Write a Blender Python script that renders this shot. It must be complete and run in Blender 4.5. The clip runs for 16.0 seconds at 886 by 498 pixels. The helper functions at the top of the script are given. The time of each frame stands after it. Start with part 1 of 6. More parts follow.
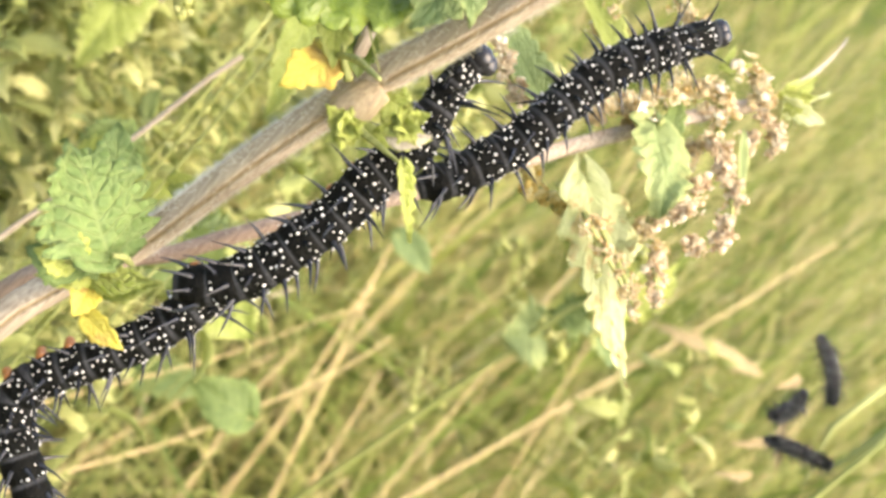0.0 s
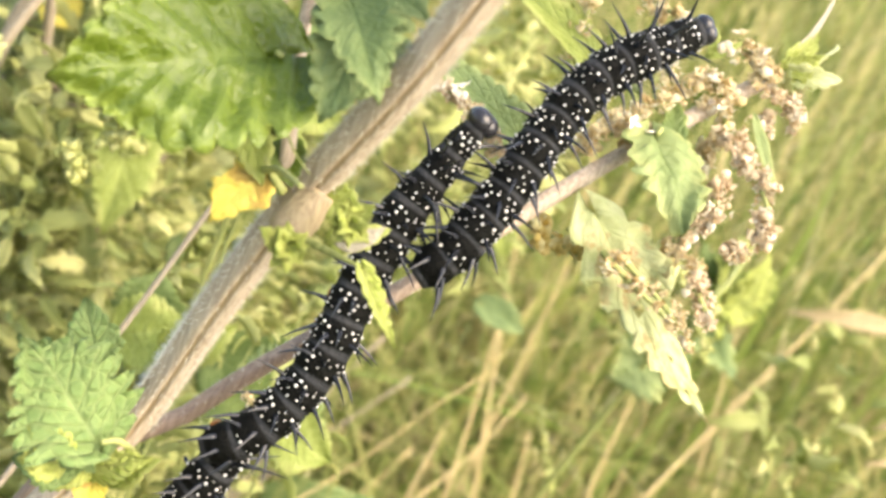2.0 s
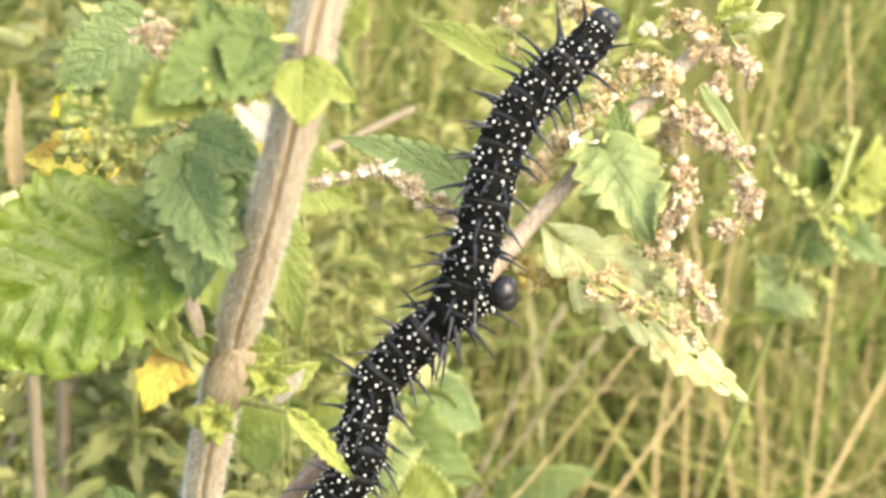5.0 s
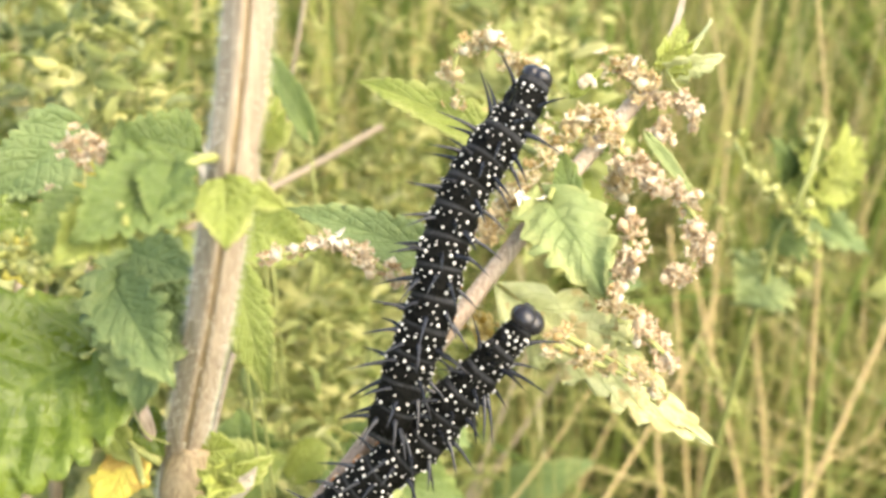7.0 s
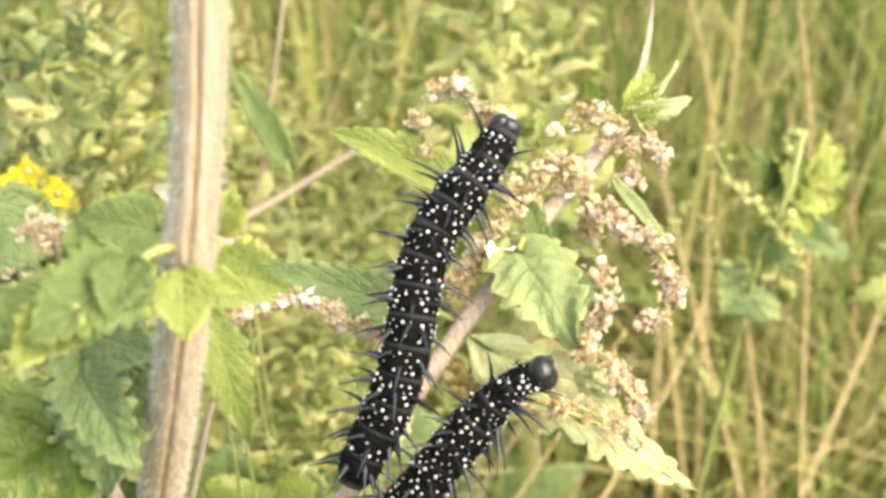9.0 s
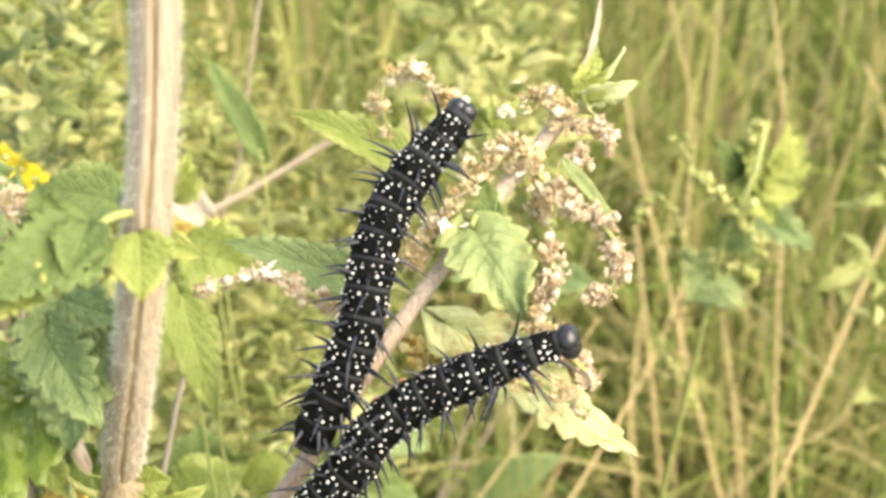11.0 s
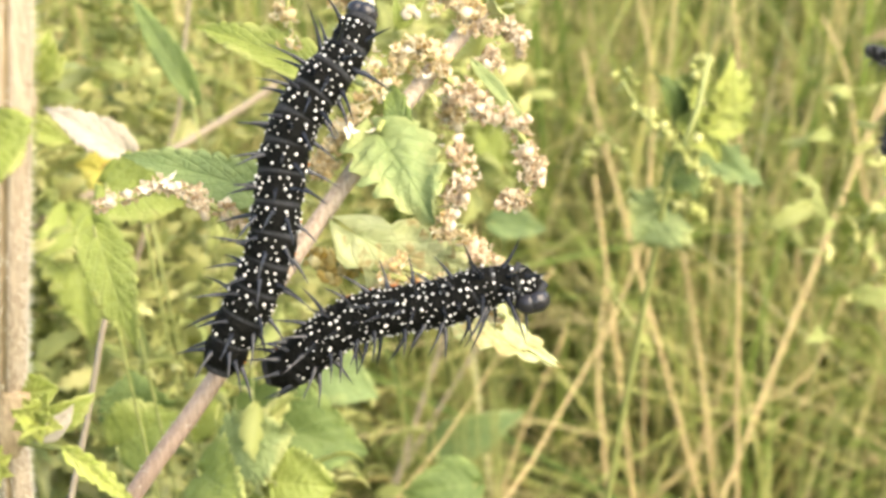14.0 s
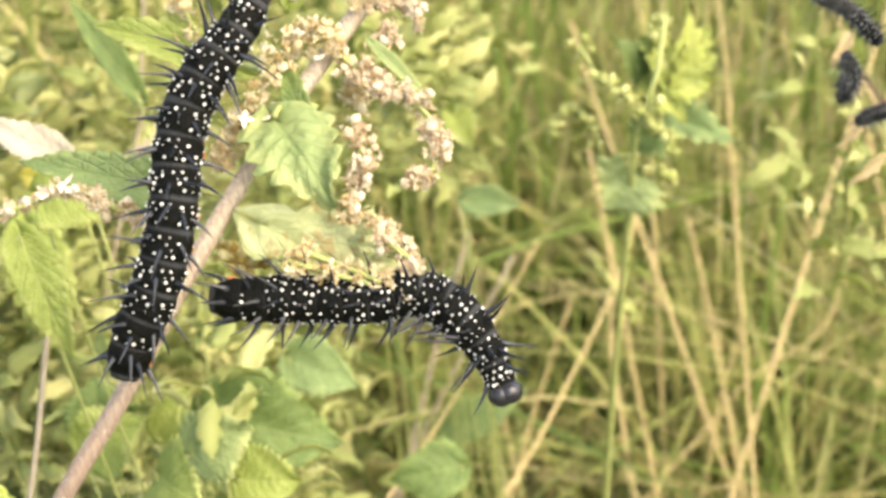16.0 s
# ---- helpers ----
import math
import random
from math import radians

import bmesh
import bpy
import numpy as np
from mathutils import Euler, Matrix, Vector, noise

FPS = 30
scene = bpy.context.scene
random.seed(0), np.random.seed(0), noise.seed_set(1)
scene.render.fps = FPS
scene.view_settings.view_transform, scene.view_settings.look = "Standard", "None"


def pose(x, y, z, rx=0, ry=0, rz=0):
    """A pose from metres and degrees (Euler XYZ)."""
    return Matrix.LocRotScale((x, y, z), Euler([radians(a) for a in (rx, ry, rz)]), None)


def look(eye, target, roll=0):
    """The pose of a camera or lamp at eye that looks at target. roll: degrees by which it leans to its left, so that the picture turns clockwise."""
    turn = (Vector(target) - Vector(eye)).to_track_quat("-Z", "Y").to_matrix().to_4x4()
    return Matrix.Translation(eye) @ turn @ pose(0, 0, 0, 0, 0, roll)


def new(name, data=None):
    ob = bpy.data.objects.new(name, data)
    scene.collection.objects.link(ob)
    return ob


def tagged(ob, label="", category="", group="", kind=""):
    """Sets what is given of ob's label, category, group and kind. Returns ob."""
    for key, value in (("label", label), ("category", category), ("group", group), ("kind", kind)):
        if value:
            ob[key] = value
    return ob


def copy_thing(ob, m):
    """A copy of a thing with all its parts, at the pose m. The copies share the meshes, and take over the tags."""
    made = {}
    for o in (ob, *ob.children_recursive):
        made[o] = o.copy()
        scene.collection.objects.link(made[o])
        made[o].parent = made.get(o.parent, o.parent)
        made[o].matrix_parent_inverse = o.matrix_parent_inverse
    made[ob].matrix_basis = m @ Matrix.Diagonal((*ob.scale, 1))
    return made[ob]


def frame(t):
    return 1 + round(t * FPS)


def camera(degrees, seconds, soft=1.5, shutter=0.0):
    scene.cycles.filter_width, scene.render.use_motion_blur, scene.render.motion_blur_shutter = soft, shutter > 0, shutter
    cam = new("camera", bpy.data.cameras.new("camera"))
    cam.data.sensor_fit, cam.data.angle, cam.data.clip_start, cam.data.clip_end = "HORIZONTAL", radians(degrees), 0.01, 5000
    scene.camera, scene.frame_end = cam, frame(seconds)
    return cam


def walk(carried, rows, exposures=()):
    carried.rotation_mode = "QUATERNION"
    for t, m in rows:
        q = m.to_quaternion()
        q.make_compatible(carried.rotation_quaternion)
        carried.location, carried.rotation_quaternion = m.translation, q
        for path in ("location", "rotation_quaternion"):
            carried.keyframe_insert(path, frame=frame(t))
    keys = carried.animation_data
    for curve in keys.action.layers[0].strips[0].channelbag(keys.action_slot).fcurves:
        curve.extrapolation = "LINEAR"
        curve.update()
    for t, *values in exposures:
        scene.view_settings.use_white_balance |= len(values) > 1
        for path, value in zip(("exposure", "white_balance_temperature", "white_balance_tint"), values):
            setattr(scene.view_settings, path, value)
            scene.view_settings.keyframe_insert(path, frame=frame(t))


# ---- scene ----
cam = camera(34, 16.0, soft=3.2)
cam.data.dof.use_dof, cam.data.dof.focus_distance, cam.data.dof.aperture_fstop = True, 0.146, 52.0
PATH = [
    (0.0, pose(-0.04065, -0.03067, 0.58776, 59.408, -40.542, 5.918)),
    (0.5, pose(-0.04306, -0.02991, 0.59018, 61.508, -37.676, 3.590)),
    (1.0, pose(-0.03812, -0.02622, 0.59200, 63.176, -34.106, 1.491)),
    (1.5, pose(-0.03377, -0.02161, 0.59000, 63.585, -29.823, 1.057)),
    (2.0, pose(-0.02784, -0.01610, 0.59204, 63.316, -24.186, 2.593)),
    (2.5, pose(-0.02206, -0.01414, 0.59705, 63.349, -18.995, 2.624)),
    (3.0, pose(-0.02022, -0.01501, 0.59929, 63.053, -13.885, 3.432)),
    (3.5, pose(-0.01118, -0.01253, 0.59969, 62.834, -9.770, 3.493)),
    (4.0, pose(-0.01227, -0.00980, 0.60309, 62.689, -6.600, 3.094)),
    (4.2, pose(-0.00970, -0.00764, 0.60707, 62.153, -5.862, 2.999)),
    (6.3, pose(-0.00143, -0.00482, 0.61176, 60.322, -1.220, 0.717)),
    (6.5, pose(-0.00033, -0.00364, 0.61498, 60.098, -0.908, 0.634)),
    (7.0, pose(-0.00048, -0.00126, 0.61754, 59.943, -0.280, 0.151)),
    (7.5, pose(0.00004, -0.00002, 0.61996, 59.980, -0.001, 0.000)),
    (8.0, pose(-0.00159, 0.00025, 0.62076, 59.950, 0.394, -0.268)),
    (8.5, pose(-0.00063, 0.00054, 0.62067, 59.857, 1.207, -0.922)),
    (9.0, pose(0.00209, 0.00241, 0.62293, 59.513, 1.190, -0.923)),
    (9.2, pose(0.00546, 0.00224, 0.62357, 59.656, 1.497, -0.917)),
    (11.3, pose(0.00529, -0.00490, 0.62431, 59.388, 0.763, -1.319)),
    (11.5, pose(0.00477, -0.00425, 0.62476, 59.310, 0.871, -1.525)),
    (12.0, pose(0.00528, -0.00365, 0.62622, 59.264, 0.786, -1.642)),
    (12.5, pose(0.00494, -0.00378, 0.62570, 59.216, 0.782, -1.897)),
    (13.0, pose(0.00816, -0.00533, 0.62112, 59.212, 0.915, -2.076)),
    (13.5, pose(0.00992, -0.00511, 0.61875, 58.991, 0.812, -2.212)),
    (14.0, pose(0.01225, -0.00463, 0.61476, 58.724, 1.624, -2.826)),
    (14.5, pose(0.01493, -0.00473, 0.61484, 58.577, 2.116, -2.871)),
    (15.0, pose(0.01832, -0.00433, 0.61283, 58.105, 3.553, -3.457)),
    (15.5, pose(0.02223, -0.00164, 0.61669, 57.883, 4.554, -3.733)),
    (16.0, pose(0.02439, -0.00249, 0.61195, 57.951, 5.881, -4.135)),
]
walk(cam, PATH, exposures=[(0.0, 2.18, 7900, 12), (0.5, 2.28, 7900, 12), (1.0, 2.26, 7900, 12), (2.0, 2.08, 7900, 10), (3.0, 2.04, 7900, 9), (6.0, 1.94, 7900, 8), (12.5, 1.95, 7900, 8), (14.0, 1.97, 7900, 8), (16.0, 1.97, 7900, 8)])

# ---- daylight ----
SUN_HEIGHT, SUN_TURN = radians(50), radians(125)
world = bpy.data.worlds.new("world")
scene.world = world
world.use_nodes = True
sky = world.node_tree.nodes.new("ShaderNodeTexSky")
sky.sky_type, sky.sun_disc = "NISHITA", False
sky.sun_elevation, sky.sun_rotation = SUN_HEIGHT, SUN_TURN
sky.air_density, sky.dust_density = 1.0, 3.0
world.node_tree.links.new(sky.outputs[0], world.node_tree.nodes["Background"].inputs[0])
world.node_tree.nodes["Background"].inputs[1].default_value = 0.145
sun = new("sun", bpy.data.lights.new("sun", "SUN"))
sun.data.energy, sun.data.angle, sun.data.color = 1.15, radians(70), (1.0, 0.96, 0.88)
sun_way = Vector((math.sin(SUN_TURN) * math.cos(SUN_HEIGHT), math.cos(SUN_TURN) * math.cos(SUN_HEIGHT), math.sin(SUN_HEIGHT)))
sun.matrix_world = look(sun_way * 10, (0, 0, 0))

# ---- materials ----


def nodes_of(name):
    m = bpy.data.materials.new(name)
    m.use_nodes = True
    return m, m.node_tree.nodes, m.node_tree.links, m.node_tree.nodes["Principled BSDF"]


def ramp(nodes, stops):
    r = nodes.new("ShaderNodeValToRGB")
    while len(r.color_ramp.elements) < len(stops):
        r.color_ramp.elements.new(0.5)
    for e, (p, c) in zip(r.color_ramp.elements, stops):
        e.position, e.color = p, (*c, 1)
    return r


def mix(nodes, links, factor, a, b, mode="MIX"):
    n = nodes.new("ShaderNodeMix")
    n.data_type, n.blend_type = "RGBA", mode
    for socket, value in ((n.inputs[0], factor), (n.inputs[6], a), (n.inputs[7], b)):
        if isinstance(value, (int, float)):
            socket.default_value = value
        elif isinstance(value, tuple):
            socket.default_value = (*value, 1)
        else:
            links.new(value, socket)
    return n.outputs[2]


def calc(nodes, links, op, a, b=0.0):
    n = nodes.new("ShaderNodeMath")
    n.operation = op
    for socket, value in ((n.inputs[0], a), (n.inputs[1], b)):
        if isinstance(value, (int, float)):
            socket.default_value = value
        else:
            links.new(value, socket)
    return n.outputs[0]


def noise_of(nodes, links, scale, detail=3.0, coords="Object"):
    c = nodes.new("ShaderNodeTexCoord")
    n = nodes.new("ShaderNodeTexNoise")
    n.inputs["Scale"].default_value, n.inputs["Detail"].default_value = scale, detail
    links.new(c.outputs[coords], n.inputs["Vector"])
    return n.outputs["Fac"]


def relief(nodes, links, shader, height, strength, distance):
    b = nodes.new("ShaderNodeBump")
    b.inputs["Strength"].default_value, b.inputs["Distance"].default_value = strength, distance
    links.new(height, b.inputs["Height"])
    links.new(b.outputs[0], shader.inputs["Normal"])
    return b


def see_through(m, nodes, links, shader, colour, share):
    """Lets light glow through a thin leaf or blade."""
    t = nodes.new("ShaderNodeBsdfTranslucent")
    links.new(colour, t.inputs[0])
    s = nodes.new("ShaderNodeMixShader")
    s.inputs[0].default_value = share
    links.new(shader.outputs[0], s.inputs[1])
    links.new(t.outputs[0], s.inputs[2])
    links.new(s.outputs[0], nodes["Material Output"].inputs[0])


def leaf_material(name, dark, light, vein, rough=0.55, share=0.38, blotch=None, margin=None, net=950.0, ribs=0.34, bump=0.55, depth=0.0004):
    """A leaf with a midrib and side veins in the vein tone, paler on some, laid along its UV map (u: base to tip, v:
    across, 0.5 at the midrib).
    """
    m, nodes, links, shader = nodes_of(name)
    fine, broad = noise_of(nodes, links, 900.0), noise_of(nodes, links, 160.0)
    patch = ramp(nodes, [(0.36, (0, 0, 0)), (0.64, (1, 1, 1))])
    links.new(noise_of(nodes, links, 420.0, 5.0), patch.inputs[0])
    tone = calc(nodes, links, "ADD", calc(nodes, links, "MULTIPLY", broad, 0.55), calc(nodes, links, "MULTIPLY", patch.outputs[0], 0.45))
    base = mix(nodes, links, tone, dark, light)
    speck = ramp(nodes, [(0.35, (0, 0, 0)), (0.7, (1, 1, 1))])
    links.new(fine, speck.inputs[0])
    base = mix(nodes, links, calc(nodes, links, "MULTIPLY", speck.outputs[0], 0.35), base, light)
    if blotch:
        spot = ramp(nodes, [(0.55, (0, 0, 0)), (0.62, (1, 1, 1))])
        links.new(noise_of(nodes, links, 330.0, 4.0), spot.inputs[0])
        base = mix(nodes, links, calc(nodes, links, "MULTIPLY", spot.outputs[0], 0.75), base, blotch)
    uv = nodes.new("ShaderNodeUVMap")
    cut = nodes.new("ShaderNodeSeparateXYZ")
    links.new(uv.outputs[0], cut.inputs[0])
    off = calc(nodes, links, "ABSOLUTE", calc(nodes, links, "SUBTRACT", cut.outputs[1], 0.5))
    bent = calc(nodes, links, "ADD", cut.outputs[0], calc(nodes, links, "MULTIPLY", calc(nodes, links, "SUBTRACT", broad, 0.5), 0.12))
    side = calc(nodes, links, "FRACT", calc(nodes, links, "MULTIPLY", calc(nodes, links, "SUBTRACT", bent, calc(nodes, links, "MULTIPLY", off, 0.6)), 7.0))
    hill = calc(nodes, links, "MULTIPLY", calc(nodes, links, "ABSOLUTE", calc(nodes, links, "SUBTRACT", side, 0.5)), 2.0)
    hill = calc(nodes, links, "SUBTRACT", 1.0, calc(nodes, links, "POWER", hill, 7.0))
    rib = calc(nodes, links, "MINIMUM", calc(nodes, links, "MULTIPLY", off, 22.0), 1.0)
    hill = calc(nodes, links, "MULTIPLY", hill, rib)
    cells = nodes.new("ShaderNodeTexVoronoi")
    cells.feature = "DISTANCE_TO_EDGE"
    cells.inputs["Scale"].default_value = net
    c2 = nodes.new("ShaderNodeTexCoord")
    links.new(c2.outputs["Object"], cells.inputs["Vector"])
    dome = calc(nodes, links, "MINIMUM", calc(nodes, links, "MULTIPLY", cells.outputs["Distance"], 4.5), 1.0)
    hill = calc(nodes, links, "MULTIPLY", hill, calc(nodes, links, "ADD", calc(nodes, links, "MULTIPLY", dome, 0.55), 0.45))
    if margin:
        rim = calc(nodes, links, "ADD", calc(nodes, links, "MULTIPLY", off, 1.5), calc(nodes, links, "MULTIPLY", cut.outputs[0], 0.40))
        rim = calc(nodes, links, "ADD", rim, calc(nodes, links, "MULTIPLY", calc(nodes, links, "SUBTRACT", noise_of(nodes, links, 260.0), 0.5), 1.3))
        pale = ramp(nodes, [(0.68, (0, 0, 0)), (1.0, (1, 1, 1))])
        links.new(rim, pale.inputs[0])
        base = mix(nodes, links, pale.outputs[0], base, margin)
    colour = mix(nodes, links, calc(nodes, links, "MULTIPLY", calc(nodes, links, "SUBTRACT", 1.0, hill), ribs), base, vein)
    links.new(colour, shader.inputs["Base Color"])
    shader.inputs["Roughness"].default_value = rough
    relief(nodes, links, shader, calc(nodes, links, "ADD", hill, calc(nodes, links, "MULTIPLY", fine, 0.4)), bump, depth)
    see_through(m, nodes, links, shader, colour, share)
    return m


def island_material(name, stops, rough=0.6, share=0.0, grain=700.0, depth=0.0002):
    """Small pieces joined into one mesh, each with a tone of its own."""
    m, nodes, links, shader = nodes_of(name)
    g = nodes.new("ShaderNodeNewGeometry")
    r = ramp(nodes, stops)
    links.new(g.outputs["Random Per Island"], r.inputs[0])
    fine = noise_of(nodes, links, grain)
    colour = mix(nodes, links, calc(nodes, links, "MULTIPLY", fine, 0.5), r.outputs[0], (0.8, 0.76, 0.6), "MULTIPLY")
    links.new(colour, shader.inputs["Base Color"])
    shader.inputs["Roughness"].default_value = rough
    relief(nodes, links, shader, fine, 0.4, depth)
    if share:
        see_through(m, nodes, links, shader, colour, share)
    return m


def piece_material(name, stops, rough=0.8, share=0.5):
    """Single flowers, each an object with a tone of its own."""
    m, nodes, links, shader = nodes_of(name)
    g = nodes.new("ShaderNodeObjectInfo")
    r = ramp(nodes, stops)
    links.new(g.outputs["Random"], r.inputs[0])
    fine = noise_of(nodes, links, 1400.0)
    colour = mix(nodes, links, calc(nodes, links, "MULTIPLY", fine, 0.4), r.outputs[0], (0.85, 0.78, 0.6), "MULTIPLY")
    links.new(colour, shader.inputs["Base Color"])
    shader.inputs["Roughness"].default_value = rough
    relief(nodes, links, shader, fine, 0.3, 0.00005)
    see_through(m, nodes, links, shader, colour, share)
    return m


def plain_material(name, a, b, scale, rough=0.6, bump=0.4, distance=0.0003, metal=0.0):
    m, nodes, links, shader = nodes_of(name)
    f, g = noise_of(nodes, links, scale, 5.0), noise_of(nodes, links, scale / 7)
    colour = mix(nodes, links, calc(nodes, links, "MULTIPLY", calc(nodes, links, "ADD", f, g), 0.5), a, b)
    links.new(colour, shader.inputs["Base Color"])
    shader.inputs["Roughness"].default_value, shader.inputs["Metallic"].default_value = rough, metal
    relief(nodes, links, shader, f, bump, distance)
    return m


def stem_material(name, dark, light, stretch=0.06, scale=2600.0, flush=None, heights=(0.52, 0.545)):
    """Stem bark with fibres along z. flush: the tone of its older part, below the heights."""
    m, nodes, links, shader = nodes_of(name)
    c = nodes.new("ShaderNodeTexCoord")
    v = nodes.new("ShaderNodeMapping")
    v.inputs["Scale"].default_value = (1, 1, stretch)
    n = nodes.new("ShaderNodeTexNoise")
    n.inputs["Scale"].default_value, n.inputs["Detail"].default_value = scale, 4.0
    links.new(c.outputs["Object"], v.inputs[0])
    links.new(v.outputs[0], n.inputs["Vector"])
    r = ramp(nodes, [(0.3, dark), (0.65, light)])
    links.new(n.outputs["Fac"], r.inputs[0])
    broad = noise_of(nodes, links, 220.0)
    colour = mix(nodes, links, calc(nodes, links, "MULTIPLY", broad, 0.45), r.outputs[0], light)
    if flush:
        cut = nodes.new("ShaderNodeSeparateXYZ")
        links.new(c.outputs["Object"], cut.inputs[0])
        age = nodes.new("ShaderNodeMapRange")
        age.inputs[1].default_value, age.inputs[2].default_value, age.inputs[3].default_value, age.inputs[4].default_value = (*heights, 1.0, 0.0)
        links.new(cut.outputs[2], age.inputs[0])
        colour = mix(nodes, links, age.outputs[0], colour, mix(nodes, links, 1.0, colour, flush, "MULTIPLY"))
    links.new(colour, shader.inputs["Base Color"])
    shader.inputs["Roughness"].default_value = 0.6
    relief(nodes, links, shader, n.outputs["Fac"], 0.6, 0.0003)
    return m


LEAF = leaf_material("nettle_leaf", (0.065, 0.12, 0.026), (0.15, 0.22, 0.056), (0.24, 0.31, 0.11), share=0.3, margin=(0.20, 0.275, 0.075))
LEAF_DEEP = leaf_material("deep_green_leaf", (0.045, 0.088, 0.006), (0.125, 0.185, 0.018), (0.21, 0.28, 0.06), 0.34, 0.20, margin=(0.20, 0.27, 0.05), net=1000.0, ribs=0.36, bump=0.38, depth=0.0004)
LEAF_PALE = leaf_material("pale_leaf", (0.52, 0.58, 0.25), (0.72, 0.74, 0.45), (0.38, 0.46, 0.18), 0.6, 0.36, (0.54, 0.40, 0.18), net=600.0, ribs=0.35, bump=0.5, depth=0.0004)
LEAF_YOUNG = leaf_material("young_leaf", (0.34, 0.43, 0.06), (0.54, 0.60, 0.17), (0.62, 0.64, 0.28), 0.55, 0.35, ribs=0.5, bump=0.9)
# Vein tone kept dark: shade in the vein hollows is in the colour.
LEAF_BLUE = leaf_material("blue_green_leaf", (0.12, 0.195, 0.07), (0.245, 0.33, 0.125), (0.15, 0.235, 0.08), share=0.32, margin=(0.31, 0.385, 0.15), ribs=0.35)
LEAF_YELLOW = leaf_material("yellowing_leaf", (0.66, 0.58, 0.08), (0.82, 0.74, 0.20), (0.70, 0.60, 0.16), 0.6, 0.4, (0.50, 0.30, 0.09))
LEAF_LIME = leaf_material("lime_leaf", (0.20, 0.27, 0.04), (0.34, 0.405, 0.10), (0.40, 0.44, 0.16), 0.55, 0.38, margin=(0.43, 0.47, 0.15))
LEAF_DRY = leaf_material("dry_leaf", (0.33, 0.30, 0.23), (0.51, 0.47, 0.39), (0.37, 0.32, 0.25), 0.7, 0.2)
STEM = stem_material("thick_stem_bark", (0.225, 0.17, 0.122), (0.475, 0.395, 0.30))
# Brown of the furrow, deepened for groove shade that soft light leaves out.
STEM_FURROW = stem_material("brown_shaded_furrow", (0.15, 0.10, 0.05), (0.38, 0.29, 0.17))
STEM_RED = stem_material("reddish_stem_bark", (0.26, 0.195, 0.145), (0.54, 0.45, 0.35), flush=(0.62, 0.55, 0.56))
STEM_BROWN = stem_material("dead_stem_bark", (0.18, 0.14, 0.09), (0.31, 0.26, 0.19))
STEM_GREEN = stem_material("green_stem", (0.16, 0.20, 0.05), (0.34, 0.36, 0.13))
STRAW = stem_material("straw", (0.29, 0.205, 0.085), (0.50, 0.39, 0.19), 0.03, 1500.0)
HAIR = plain_material("stinging_hair", (0.65, 0.62, 0.5), (0.8, 0.78, 0.66), 900.0, 0.4)
BUDS_STOPS = [(0.0, (0.52, 0.38, 0.17)), (0.18, (0.74, 0.61, 0.36)), (0.5, (0.83, 0.74, 0.52)), (0.8, (0.86, 0.80, 0.64)), (1.0, (0.88, 0.86, 0.77))]
BUDS = island_material("nettle_buds", BUDS_STOPS, 0.85, 0.5, depth=0.00005)
PINK_STOPS = [(0.0, (0.52, 0.38, 0.22)), (0.25, (0.76, 0.63, 0.46)), (0.6, (0.84, 0.75, 0.61)), (1.0, (0.88, 0.85, 0.77))]
BUDS_PINK = island_material("pink_buds", PINK_STOPS, 0.85, 0.5, depth=0.00005)
BUDS_GREEN = island_material("green_buds", [(0.0, (0.28, 0.31, 0.09)), (0.5, (0.43, 0.46, 0.15)), (1.0, (0.57, 0.57, 0.26))], 0.55, 0.25)
GRASS = island_material("meadow_grass", [(0.0, (0.07, 0.12, 0.02)), (0.35, (0.18, 0.25, 0.05)), (0.65, (0.37, 0.42, 0.12)), (0.85, (0.52, 0.48, 0.20)), (1.0, (0.64, 0.54, 0.28))], 0.6, 0.35, 60.0, 0.001)
# Shade deep in the meadow is put into these two darker blade palettes.
GRASS_LOW_SHADE = island_material("low_grass_shade_tones", [(0.0, (0.07, 0.11, 0.02)), (0.4, (0.19, 0.24, 0.055)), (0.75, (0.34, 0.35, 0.11)), (1.0, (0.50, 0.42, 0.20))], 0.6, 0.3, 60.0, 0.001)
UNDERGROWTH_SHADE = island_material("undergrowth_shade_tones", [(0.0, (0.05, 0.08, 0.015)), (0.45, (0.12, 0.155, 0.034)), (0.75, (0.21, 0.205, 0.06)), (1.0, (0.36, 0.28, 0.12))], 0.6, 0.25, 60.0, 0.001)
GRASS_DRY = island_material("dry_grass", [(0.0, (0.34, 0.27, 0.11)), (0.5, (0.54, 0.45, 0.22)), (1.0, (0.70, 0.62, 0.38))], 0.6, 0.25, 60.0, 0.001)
GRASS_FRESH = island_material("fresh_grass", [(0.0, (0.16, 0.25, 0.05)), (0.35, (0.32, 0.40, 0.11)), (0.65, (0.52, 0.51, 0.20)), (1.0, (0.68, 0.57, 0.32))], 0.55, 0.45, 60.0, 0.001)


